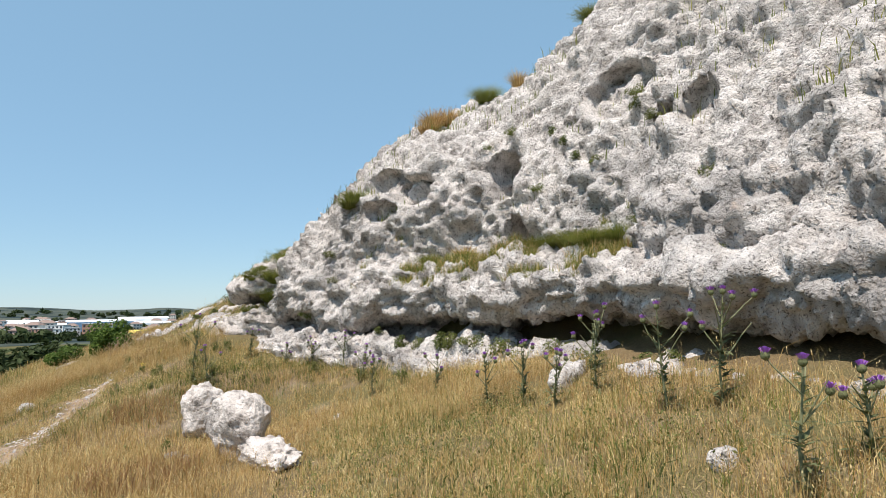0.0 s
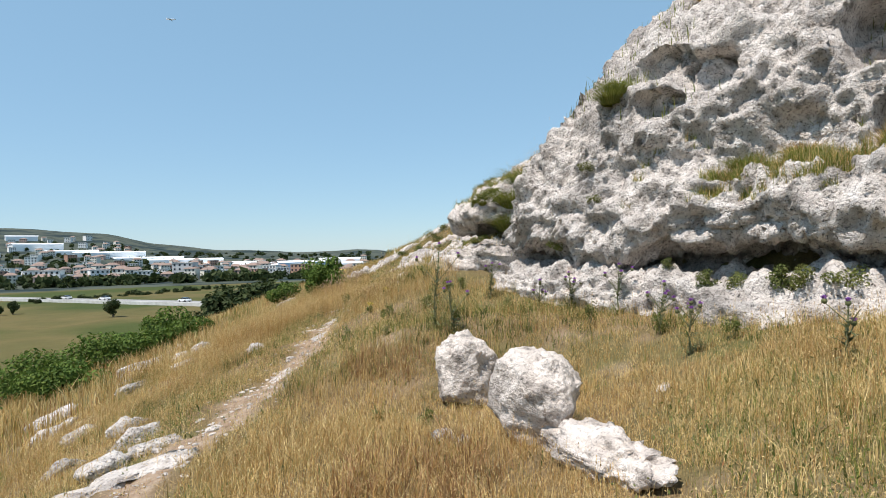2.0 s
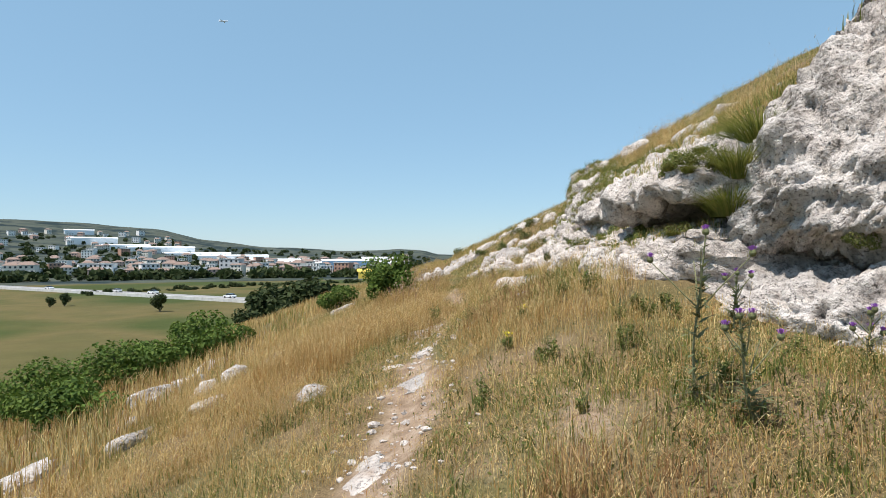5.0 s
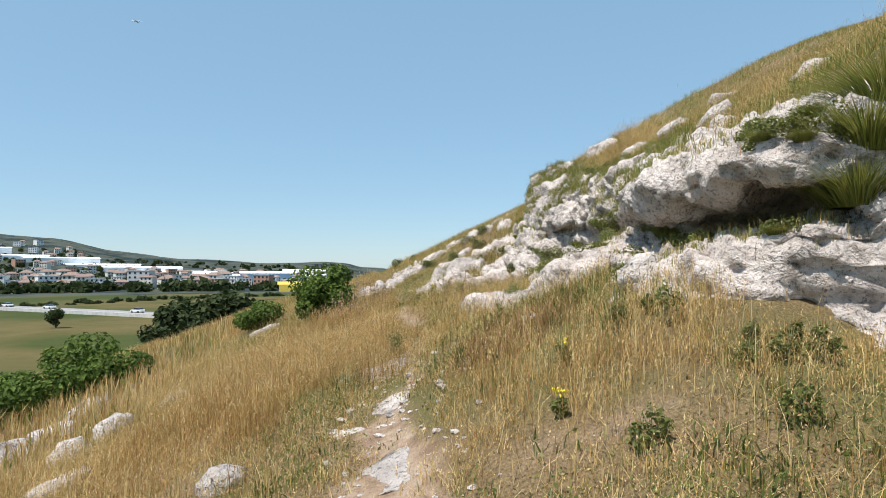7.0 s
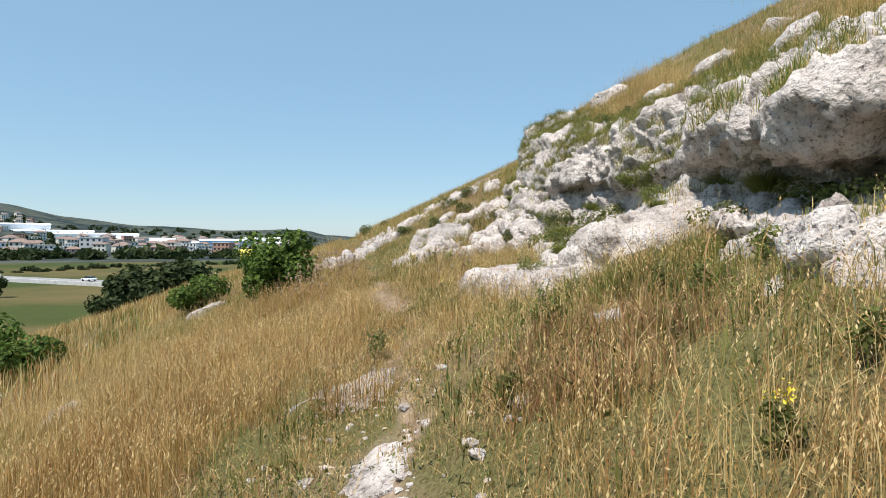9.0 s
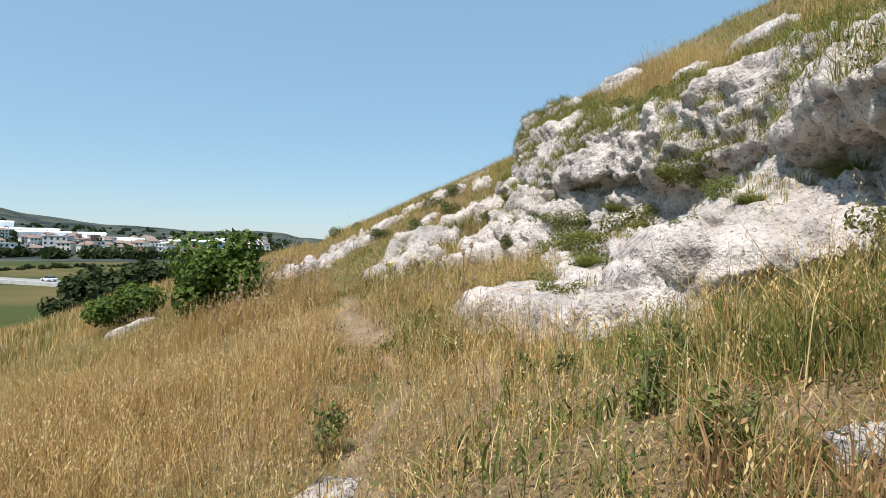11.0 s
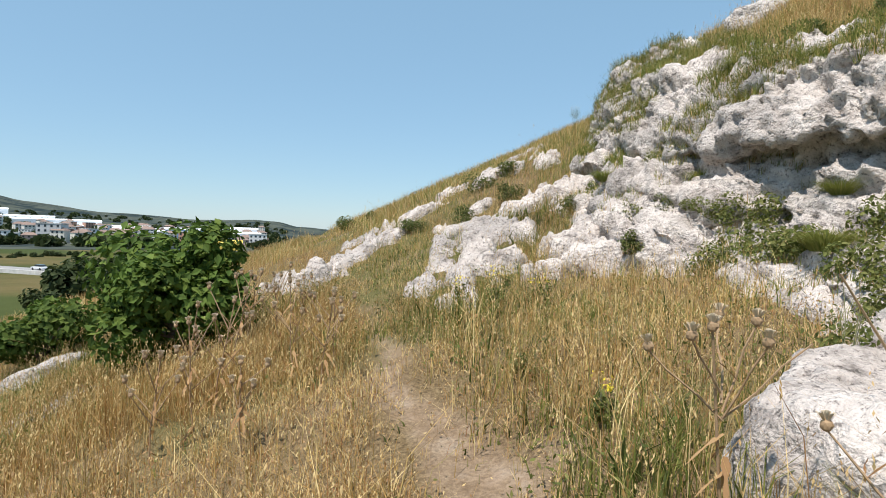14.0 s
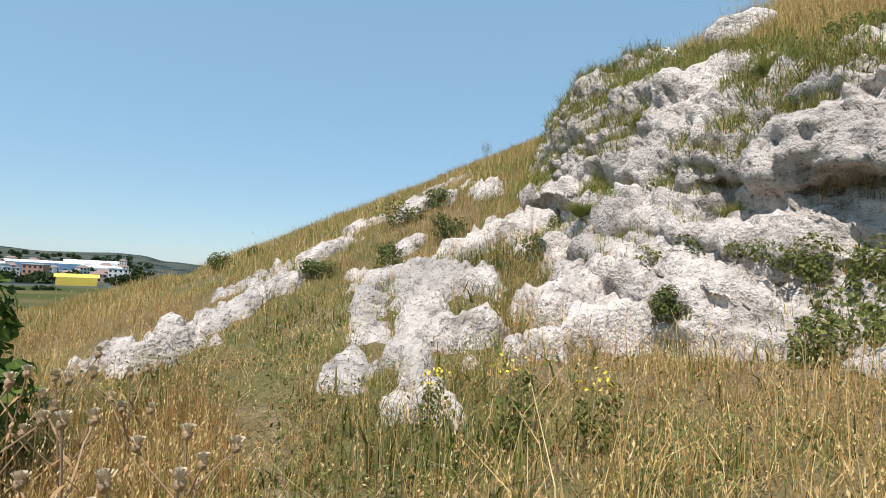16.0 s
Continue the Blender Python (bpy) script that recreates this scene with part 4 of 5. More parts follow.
upper = lambda P: (P[..., 2] > 2.55) & (P[..., 1] > 19)  # noqa: E731
p = on_rock(P_low, NORMAL_LOW, 90000, upper, 0.25, 0.05)
blades("green_grass", p, RNG.uniform(0.05, 0.2, len(p)), 0.0034, 1.2, GRASS, "green grass in patches over the upper rock face", False)
p = on_rock(P_low, NORMAL_LOW, 60000, upper, 0.25, 0.12)
leaf_scatter("low_herbs", p, 0.16, 0.028, SHRUB, "low leafy growth over the upper rock face")
p = on_rock(P_low, NORMAL_LOW, 30000, upper, 0.25, 0.12)
blades("dry_grass", p, RNG.uniform(0.05, 0.2, len(p)), 0.0024, 1.0, STRAW, "dry grass in patches over the upper rock face", False)


# ---- shrubs and tufts on the rocks ----
def tuft_mesh(name, n, radius, height, width, material, seed):
    rng = np.random.default_rng(seed)
    a = rng.uniform(0, 2 * np.pi, n)
    r = radius * np.sqrt(rng.random(n)) * 0.45
    base = np.stack([np.cos(a) * r, np.sin(a) * r, np.full(n, -0.04)], 1)
    out = np.stack([np.cos(a), np.sin(a), np.zeros(n)], 1) * (radius * rng.uniform(0.2, 1.1, n))[:, None]
    h = height * rng.uniform(0.45, 1.0, n)
    side = np.stack([-np.sin(a), np.cos(a), np.zeros(n)], 1) * width
    mid = base + out * 0.4 + np.array((0, 0, 1)) * (h * 0.65)[:, None]
    tip = base + out + np.array((0, 0, 1)) * h[:, None]
    V = np.stack([base - side, base + side, mid - side * 0.8, mid + side * 0.8, tip - side * 0.15, tip + side * 0.15], 1)
    k = np.arange(n)[:, None] * 6
    return mesh_from(name, V.reshape(-1, 3), np.concatenate([k + [0, 1, 3, 2], k + [2, 3, 5, 4]]), material)


def leaf_cloud(name, n, size, leaf, material, seed, lumps=7, shell=0.55, flat=0.0):
    """A lumpy crown: leaves scattered in and on several overlapping lumps, with gaps. size: half axes, centred on the origin."""
    rng = np.random.default_rng(seed)
    c = rng.normal(size=(lumps, 3))
    c /= np.linalg.norm(c, axis=1, keepdims=True)
    c *= rng.uniform(0.3, 0.68, (lumps, 1))
    c[:, 2] = np.maximum(c[:, 2], -0.45)
    rad = rng.uniform(0.3, 0.52, lumps)
    pick = rng.integers(0, lumps, n)
    d = rng.normal(size=(n, 3))
    d /= np.linalg.norm(d, axis=1, keepdims=True)
    r = rad[pick] * (shell + (1 - shell) * rng.random(n) ** 0.6)
    p = (c[pick] + d * r[:, None]) * np.array(size)
    nrm = d + rng.normal(0, 0.6, (n, 3)) + (0, 0, 0.5 + flat)
    nrm /= np.linalg.norm(nrm, axis=1, keepdims=True)
    u = np.cross(nrm, rng.normal(size=(n, 3)))
    u /= np.linalg.norm(u, axis=1, keepdims=True)
    w = np.cross(nrm, u)
    L = (leaf * rng.uniform(0.6, 1.25, n))[:, None]
    V = np.stack([p - u * L * 0.5, p - u * L * 0.05 + w * L * 0.34 + nrm * L * 0.1, p + u * L * 0.6, p - u * L * 0.05 - w * L * 0.34 + nrm * L * 0.1], 1)
    return mesh_from(name, V.reshape(-1, 3), np.arange(n)[:, None] * 4 + np.array([0, 1, 2, 3]), material), c * np.array(size)


TUFTS = [tuft_mesh("shrub", 1500, 0.42, 0.3, 0.0028, GRASS, 1), tuft_mesh("shrub", 600, 0.36, 0.42, 0.004, STRAW, 2)]
SMALL = [leaf_cloud("shrub", 1000, (0.3, 0.3, 0.22), 0.03, HERB, 5)[0], leaf_cloud("shrub", 700, (0.22, 0.22, 0.18), 0.03, SHRUB, 6)[0]]
from mathutils.bvhtree import BVHTree  # noqa: E402


def tree_of(P):
    return BVHTree.FromPolygons([tuple(v) for v in P.reshape(-1, 3)], [tuple(q) for q in grid_faces(*P.shape[:2])])


HIGH_BVH, LOW_BVH = tree_of(P_high), tree_of(P_low)


def plant_on(me, x, y, z, scale, label, tree):
    """Roots a shrub at the rock nearest to the given place."""
    spot, normal, _, _ = tree.find_nearest(Vector((x, y, z)))
    ob = new("shrub", me)
    ob.matrix_world = Matrix.Translation(spot) @ Matrix.Rotation(random.uniform(0, 6.3), 4, "Z") @ Matrix.Scale(scale, 4)
    return tagged(ob, label, "shrub", "shrubs on the rock")


GREEN_TUFT, DRY_TUFT, LEAFY = "tuft of green grass rooted on the limestone", "dry brown grass tuft on the limestone", "small leafy green shrub rooted in the limestone"
for x, y, z, s in [(4.2, 14.8, 4.3, 0.9), (4.5, 14.8, 4.35, 0.8), (3.2, 17.2, 3.0, 1.6), (2.9, 17.0, 2.7, 1.4), (3.1, 16.9, 2.1, 1.3), (3.4, 17.8, 2.9, 1.2), (8.0, 15.2, 7.5, 1.1), (7.9, 10.4, 2.75, 1.3), (8.0, 9.9, 2.7, 1.2), (7.3, 10.8, 2.75, 1.0),
                   (7.6, 9.4, 2.65, 1.2), (8.1, 9.3, 2.7, 1.1), (5.9, 13.0, 2.75, 0.8), (10.2, 13.2, 8.8, 1.0), (6.4, 12.4, 2.7, 0.8)]:
    plant_on(TUFTS[0], x, y, z, s, GREEN_TUFT, HIGH_BVH)
for x, y, z, s in [(6.6, 15.6, 6.3, 1.1), (6.9, 15.7, 6.6, 1.2), (7.4, 15.6, 6.9, 1.1), (6.6, 12.7, 2.75, 0.9), (8.6, 14.6, 7.6, 0.9), (7.0, 11.6, 2.75, 0.8)]:
    plant_on(TUFTS[1], x, y, z, s, DRY_TUFT, HIGH_BVH)
for x, y, z, s in [(5.3, 13.0, 1.25, 1.1), (5.8, 12.1, 1.2, 1.3), (6.2, 11.3, 1.15, 1.2), (6.5, 10.5, 1.15, 1.4), (6.8, 9.4, 1.15, 1.1), (6.9, 7.6, 1.1, 1.2), (6.85, 8.4, 1.1, 1.2), (6.0, 11.7, 1.15, 1.0), (5.5, 12.6, 1.2, 0.9), (6.85, 6.8, 1.1, 1.1), (4.9, 13.6, 1.3, 0.7), (8.4, 9.0, 5.0, 0.7), (8.1, 10.8, 4.6, 0.8),
                   (8.0, 11.2, 5.0, 0.7), (7.9, 11.6, 5.6, 0.8), (8.2, 10.2, 4.4, 0.7), (8.3, 8.0, 3.6, 0.8), (8.2, 7.2, 3.4, 0.9), (6.4, 13.6, 3.5, 0.6), (4.1, 14.6, 2.45, 0.6), (3.9, 14.9, 3.1, 0.6), (7.7, 11.5, 4.1, 0.7),
                   (8.5, 9.6, 3.6, 0.6), (8.7, 10.0, 6.0, 0.8), (7.6, 12.6, 5.8, 0.7), (7.2, 13.0, 5.2, 0.6), (7.6, 6.8, 2.2, 0.7), (8.3, 9.5, 5.4, 0.8), (7.9, 8.6, 3.1, 0.6), (3.6, 15.4, 1.6, 0.7), (6.2, 11.6, 2.3, 0.7), (6.9, 10.4, 2.3, 0.7)]:
    plant_on(random.choice(SMALL), x, y, z, s, LEAFY, HIGH_BVH)
for x, y, z, s in [(2.5, 17.6, 2.8, 0.55), (2.4, 16.9, 2.6, 0.55), (2.9, 18.2, 2.9, 0.6), (2.3, 17.1, 1.75, 0.5), (2.7, 17.2, 2.9, 0.6), (2.3, 17.3, 2.7, 0.5), (2.6, 18.0, 2.8, 0.5), (3.3, 21.6, 2.0, 1.2), (3.0, 20.6, 1.9, 1.2), (2.6, 22.0, 1.8, 0.8), (2.2, 24.4, 1.3, 0.9), (2.7, 25.6, 1.6, 1.0),
                   (3.6, 26.4, 2.0, 0.9), (3.5, 28.2, 2.3, 0.9), (3.9, 27.0, 3.4, 0.9), (4.0, 28.4, 3.7, 1.0), (3.7, 29.6, 3.2, 0.8), (3.9, 30.2, 3.9, 0.9), (2.9, 29.8, 2.4, 0.9), (3.4, 25.0, 2.2, 1.0)]:
    plant_on(TUFTS[0], x, y, z, s * 0.62, GREEN_TUFT, LOW_BVH)
for x, y, z, s in [(2.8, 25.8, 1.5, 1.6), (3.0, 26.6, 1.5, 1.7), (2.7, 26.2, 1.3, 1.4), (3.1, 25.4, 1.8, 1.5), (3.2, 26.9, 1.9, 1.3), (3.5, 25.6, 2.1, 1.4), (2.5, 18.8, 1.8, 1.2), (2.6, 19.4, 1.8, 1.2), (2.5, 17.4, 2.85, 1.3), (2.7, 17.0, 2.75, 1.2), (2.6, 17.9, 2.9, 1.0), (2.4, 17.2, 1.8, 1.0), (2.3, 18.3, 1.75, 1.1), (2.3, 24.6, 1.4, 1.3), (2.6, 25.2, 1.5, 1.4), (2.9, 26.2, 1.6, 1.5), (2.5, 26.8, 1.4, 1.3), (3.3, 24.6, 2.3, 1.3), (2.7, 19.8, 1.9, 1.4), (2.4, 20.4, 1.9, 1.3), (2.0, 23.0, 1.2, 0.8), (1.2, 22.4, 0.95, 0.7),
                   (2.9, 27.2, 1.9, 1.2), (3.2, 27.8, 2.0, 1.0), (3.8, 24.2, 2.6, 1.0), (3.2, 23.2, 2.2, 1.0), (1.9, 21.9, 1.7, 0.7), (3.9, 25.6, 3.0, 0.8)]:
    plant_on(SMALL[0], x, y, z, s, LEAFY, LOW_BVH)
for x, y, z, s in [(2.4, 30.2, 2.0, 1.2), (1.8, 30.6, 1.8, 1.0), (3.0, 30.8, 2.4, 1.1), (3.6, 30.4, 3.0, 1.2), (4.2, 29.4, 4.0, 1.1), (4.4, 28.0, 4.4, 1.0), (4.3, 26.8, 4.2, 1.1), (4.2, 30.8, 4.0, 1.0),
                   (3.9, 28.8, 3.2, 1.0), (3.4, 29.0, 2.6, 1.2), (4.0, 26.0, 3.6, 0.9), (4.5, 29.2, 4.9, 0.9), (4.4, 27.4, 4.9, 0.9), (2.6, 28.6, 1.7, 1.1), (2.2, 27.8, 1.5, 1.0), (2.9, 28.2, 2.0, 1.0)]:
    plant_on(random.choice(SMALL), x, y, z, s, LEAFY, LOW_BVH)


# ---- bushes and trees ----
def limb(bm, a, b, r0, r1, sides=7):
    a, b = Vector(a), Vector(b)
    q = (b - a).to_track_quat("Z", "Y").to_matrix()
    rings = []
    for f in (0, 0.35, 0.7, 1):
        o = a.lerp(b, f) + Vector((noise.noise(a * 3 + Vector((f * 4, 0, 0))), noise.noise(b * 3 + Vector((0, f * 4, 0))), 0)) * 0.06 * (b - a).length * math.sin(f * math.pi)
        r = r0 + (r1 - r0) * f
        rings.append([bm.verts.new(o + q @ Vector((math.cos(k * 6.2832 / sides) * r, math.sin(k * 6.2832 / sides) * r, 0))) for k in range(sides)])
    for p0, p1 in zip(rings, rings[1:]):
        for k in range(sides):
            bm.faces.new((p0[k], p0[(k + 1) % sides], p1[(k + 1) % sides], p1[k]))


def bush(name, x, y, z, size, leaves, leaf, material, seed, label, category, group="", trunk=0.07, lift=0.55, lumps=9, flat=0.0):
    thing = new(name)
    thing.location = (x, y, z)
    crown, lump = leaf_cloud("crown", leaves, size, leaf, material, seed, lumps, 0.5, flat)
    c = put_mesh("crown", crown, thing)
    c.location = (0, 0, size[2] * lift + size[2] * 0.25)
    bm = bmesh.new()
    fork = Vector((0, 0, size[2] * 0.35))
    limb(bm, (0, 0, -0.2), fork, trunk, trunk * 0.8)
    for k in lump:
        limb(bm, fork, Vector(k) * 0.9 + Vector(c.location), trunk * 0.55, trunk * 0.15, 5)
    part("trunk", bm, BARK, thing)
    return tagged(thing, label, category, group)


bush("fig_bush", -2.55, 28.2, float(soil(-2.55, 28.2)) - 0.1, (1.02, 0.98, 1.0), 7000, 0.1, LEAF, 11, "dense dark green fig bush with broad leaves beside the path", "bush", lift=0.62, lumps=16)
bush("fig_bush", -4.7, 30.3, float(soil(-4.7, 30.3)) - 0.1, (0.8, 0.8, 0.6), 2600, 0.1, LEAF, 12, "low green fig bush on the slope", "bush", lift=0.6, lumps=10)
for k, (x, y, a, h) in enumerate([(-9.0, 29.5, 1.9, 1.5), (-11.2, 28.8, 2.0, 1.6), (-13.5, 28.5, 2.2, 1.7), (-16.5, 29, 2.4, 1.8), (-15, 25, 2.2, 1.5), (-19, 27, 2.6, 2.0), (-22, 30, 3, 2.4), (-21, 24, 2.6, 1.9), (-10.5, 24.6, 1.5, 1.1)]):
    bush("bush", x, y, float(soil(x, y)) - 0.15, (a, a * 0.85, h * 0.72), 4200, 0.135, LEAF, 20 + k, "rounded bright green bush on the lower slope", "bush", "bushes below the path", lift=0.55, lumps=11)


def far_tree(me_crown, me_trunk, x, y, z, s, label, group):
    thing = new("tree")
    thing.matrix_world = Matrix.Translation((x, y, z)) @ Matrix.Rotation(random.uniform(0, 6.28), 4, "Z") @ Matrix.Scale(s, 4)
    put_mesh("crown", me_crown, thing)
    put_mesh("trunk", me_trunk, thing)
    return tagged(thing, label, "tree", group)


CROWNS, TRUNKS = [], []
for k in range(4):
    me, lump = leaf_cloud("crown", 1100, (2.6 + 0.4 * k % 1.2, 2.5, 3.0 - 0.3 * k), 0.62, TREELEAF, 60 + k, 10, 0.45)
    me.transform(Matrix.Translation((0, 0, 3.2)))
    CROWNS.append(me)
    bm = bmesh.new()
    limb(bm, (0, 0, -0.5), (0, 0, 3.2), 0.28, 0.12)
    for q in lump:
        limb(bm, (0, 0, 2.0), Vector(q) * 0.8 + Vector((0, 0, 3.2)), 0.12, 0.04, 5)
    t_me = bpy.data.meshes.new("trunk")
    bm.to_mesh(t_me)
    bm.free()
    t_me.materials.append(BARK)
    TRUNKS.append(t_me)


def polar(az, r):
    return math.sin(radians(az)) * r, 15 + math.cos(radians(az)) * r


PLAIN_Z = -11.6
for az, r, s in [(-19.6, 92, 1.5), (-18.4, 96, 1.6), (-17.0, 90, 1.5), (-15.6, 95, 1.75), (-14.6, 92, 1.8), (-13.2, 99, 1.3), (-11.8, 120, 1.0), (-20.8, 88, 1.0)]:
    x, y = polar(az, r)
    far_tree(CROWNS[int(r) % 4], TRUNKS[int(r) % 4], x, y, float(land(x, y)), s, "dense dark tree at the foot of the hill", "trees at the foot of the hill")


# ---- the far hills and the town ----
def ridge(az):
    """Height of the skyline above the eye, in degrees, by bearing."""
    return lerp_at(az, (-75, 3.4), (-55, 3.7), (-37, 3.3), (-33, 3.1), (-27, 2.75), (-23, 1.7), (-16.6, 0.95), (-10.5, 0.62), (-5.5, 0.75), (-3.5, 0.55), (-2.0, 0.1), (3, -0.3), (20, 0.2), (60, 1))


def hill_z(x, y):
    r = np.hypot(x, np.asarray(y, float) - 15)
    az = np.degrees(np.arctan2(x, np.asarray(y, float) - 15))
    top = 1500 * np.tan(np.radians(ridge(az))) + 1.5
    q = xy0(x, y, 0.004)
    return PLAIN_Z + np.maximum(top - PLAIN_Z, 2) * step(r, 330, 1700) ** 1.5 + (fbm(q, 4) * 5 * step(r, 500, 1200)).reshape(np.shape(x)) - 40 * step(r, 1650, 2600)


def hills():
    az = np.radians(np.arange(-95, 95, 0.6))
    r = np.concatenate([np.arange(320, 1900, 26), np.arange(1900, 2700, 80)])
    A, R = np.meshgrid(az, r, indexing="ij")
    X, Y = np.sin(A) * R, 15 + np.cos(A) * R
    Z = hill_z(X.ravel(), Y.ravel()).reshape(X.shape)
    Z[:, 0] = PLAIN_Z - 1.5
    m, n, l, b = mat("haze_tinted_scrub", 0.95)
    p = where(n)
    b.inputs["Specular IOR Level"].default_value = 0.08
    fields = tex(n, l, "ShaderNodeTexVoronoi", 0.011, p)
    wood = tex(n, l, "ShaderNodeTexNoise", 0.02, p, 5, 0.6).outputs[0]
    # bluish, greyed greens: the haze of distance is put into the base colour
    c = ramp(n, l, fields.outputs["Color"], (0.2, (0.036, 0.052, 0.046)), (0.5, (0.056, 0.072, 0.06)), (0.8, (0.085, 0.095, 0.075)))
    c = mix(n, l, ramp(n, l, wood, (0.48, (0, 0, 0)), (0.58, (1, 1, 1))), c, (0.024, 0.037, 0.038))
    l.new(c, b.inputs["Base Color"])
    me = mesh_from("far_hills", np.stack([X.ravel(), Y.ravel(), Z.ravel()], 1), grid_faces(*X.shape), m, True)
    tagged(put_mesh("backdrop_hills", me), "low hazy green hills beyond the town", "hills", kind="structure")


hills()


def far_z(x, y):
    return max(float(hill_z(np.array([x]), np.array([y]))[0]), PLAIN_Z) if math.hypot(x, y - 15) > 335 else PLAIN_Z


WALLS = [plain_material(nm, c, 0.85, 0.12, 0.6) for nm, c in (("white_render", (0.80, 0.78, 0.75)), ("cream_render", (0.70, 0.66, 0.58)), ("grey_render", (0.52, 0.52, 0.52)), ("rose_render", (0.52, 0.36, 0.30)), ("bare_brick", (0.42, 0.24, 0.17)))]
TILES = plain_material("red_roof_tiles", (0.27, 0.19, 0.155), 0.85, 0.25, 1.5)
SLATE = plain_material("grey_flat_roof", (0.55, 0.54, 0.52), 0.85, 0.2, 0.8)
PANE, _pn, _pl, _pb = mat("dark_window_glass", 0.12)
_pb.inputs["Base Color"].default_value = (0.03, 0.04, 0.05, 1)
WHITE_METAL = plain_material("white_sheet_roofing", (0.86, 0.87, 0.88), 0.5, 0.05, 0.05)
BLUE_METAL = plain_material("blue_sheet_cladding", (0.22, 0.36, 0.52), 0.5, 0.15, 0.1)
YELLOW_WALL = plain_material("yellow_cladding", (0.80, 0.58, 0.10), 0.6, 0.1, 0.2)


def box(bm, x0, x1, y0, y1, z0, z1):
    v = [bm.verts.new((x, y, z)) for z in (z0, z1) for x, y in ((x0, y0), (x1, y0), (x1, y1), (x0, y1))]
    for q in ((3, 2, 1, 0), (4, 5, 6, 7), (0, 1, 5, 4), (1, 2, 6, 5), (2, 3, 7, 6), (3, 0, 4, 7)):
        bm.faces.new([v[i] for i in q])


def mesh_of(name, material, build):
    bm = bmesh.new()
    build(bm)
    me = bpy.data.meshes.new(name)
    bm.to_mesh(me)
    bm.free()
    me.materials.append(material)
    return me


def house(w, d, storeys, wall, pitched, label):
    thing = new("house")
    h = storeys * 2.9
    put_mesh("wall", mesh_of("wall", wall, lambda bm: box(bm, -w / 2, w / 2, -d / 2, d / 2, -3, h)), thing)

    def gable(bm):
        e = 0.5
        v = [bm.verts.new(c) for c in ((-w / 2 - e, -d / 2 - e, h), (w / 2 + e, -d / 2 - e, h), (w / 2 + e, d / 2 + e, h), (-w / 2 - e, d / 2 + e, h), (-w / 4, 0, h + 2.2), (w / 4, 0, h + 2.2))]
        for q in ((0, 1, 5, 4), (1, 2, 5), (2, 3, 4, 5), (3, 0, 4), (3, 2, 1, 0)):
            bm.faces.new([v[i] for i in q])
    put_mesh("roof", mesh_of("roof", TILES if pitched else SLATE, gable if pitched else lambda bm: box(bm, -w / 2 - 0.3, w / 2 + 0.3, -d / 2 - 0.3, d / 2 + 0.3, h, h + 0.45)), thing)
    pane = mesh_of("window", PANE, lambda bm: box(bm, -0.65, 0.65, -0.06, 0.06, -0.7, 0.7))
    for k in range(storeys):
        n = max(2, int(w / 3.0))
        for i in range(n):
            o = put_mesh("window", pane, thing)
            o.location = (-w / 2 + (i + 0.5) * w / n, -d / 2 - 0.03, k * 2.9 + 1.6)
    return tagged(thing, label, "house", "houses of the town")


KINDS = [house(10, 9, 2, WALLS[0], False, "two storey white house with a flat roof"), house(12, 10, 3, WALLS[0], False, "three storey white house with a flat roof"), house(9, 9, 3, WALLS[1], True, "cream house with a red tiled roof"),
         house(14, 11, 4, WALLS[2], False, "grey four storey apartment block"), house(11, 9, 2, WALLS[3], True, "rose coloured house with a red tiled roof"), house(12, 9, 3, WALLS[4], False, "unplastered brick house with a flat roof")]
rt = random.Random(5)
spots = [(-24.4, 425, 1, -8)]
for k in range(430):
    az = rt.uniform(-44, -9) if k % 9 else rt.uniform(-9, -5)
    far = rt.random() ** 1.7
    r = 440 + far * (820 if az < -25 else 420)
    if all(abs(az - b[0]) * r * 0.0175 > 9 or abs(r - b[1]) > 15 for b in spots):
        spots.append((az, r, rt.choice((0, 0, 1, 2, 2, 2, 4, 4, 5)), rt.uniform(-35, 35)))
for i, (az, r, kind, turn) in enumerate(spots):
    x, y = polar(az, r)
    m = pose(x, y, far_z(x, y), 0, 0, -az + turn)
    if i < len(KINDS) and i:
        continue
    copy_thing(KINDS[kind], m).scale = (rt.uniform(0.7, 0.98),) * 3
for i, k in enumerate(KINDS):
    x, y = polar(-36 + 5 * i, 455)
    k.matrix_world = pose(x, y, far_z(x, y), 0, 0, 20 - 7 * i)


def works(az, r, w, d, h, wall, roof, label, turn=0.0):
    """A long low industrial hall with a shallow gabled roof."""
    thing = new("factory_hall")
    put_mesh("wall", mesh_of("wall", wall, lambda bm: box(bm, -w / 2, w / 2, -d / 2, d / 2, -6, h)), thing)

    def lid(bm):
        n = 4
        for k in range(n):
            a, b = -d / 2 + k * d / n, -d / 2 + (k + 1) * d / n
            m = (a + b) / 2
            v = [bm.verts.new(c) for c in ((-w / 2 - 1, a, h), (w / 2 + 1, a, h), (w / 2 + 1, m, h + 1.6), (-w / 2 - 1, m, h + 1.6), (w / 2 + 1, b, h), (-w / 2 - 1, b, h))]
            bm.faces.new((v[0], v[1], v[2], v[3]))
            bm.faces.new((v[3], v[2], v[4], v[5]))
    put_mesh("roof", mesh_of("roof", roof, lid), thing)
    x, y = polar(az, r)
    thing.matrix_world = pose(x, y, far_z(x, y), 0, 0, -az + turn)
    return tagged(thing, label, "factory", "halls behind the town")


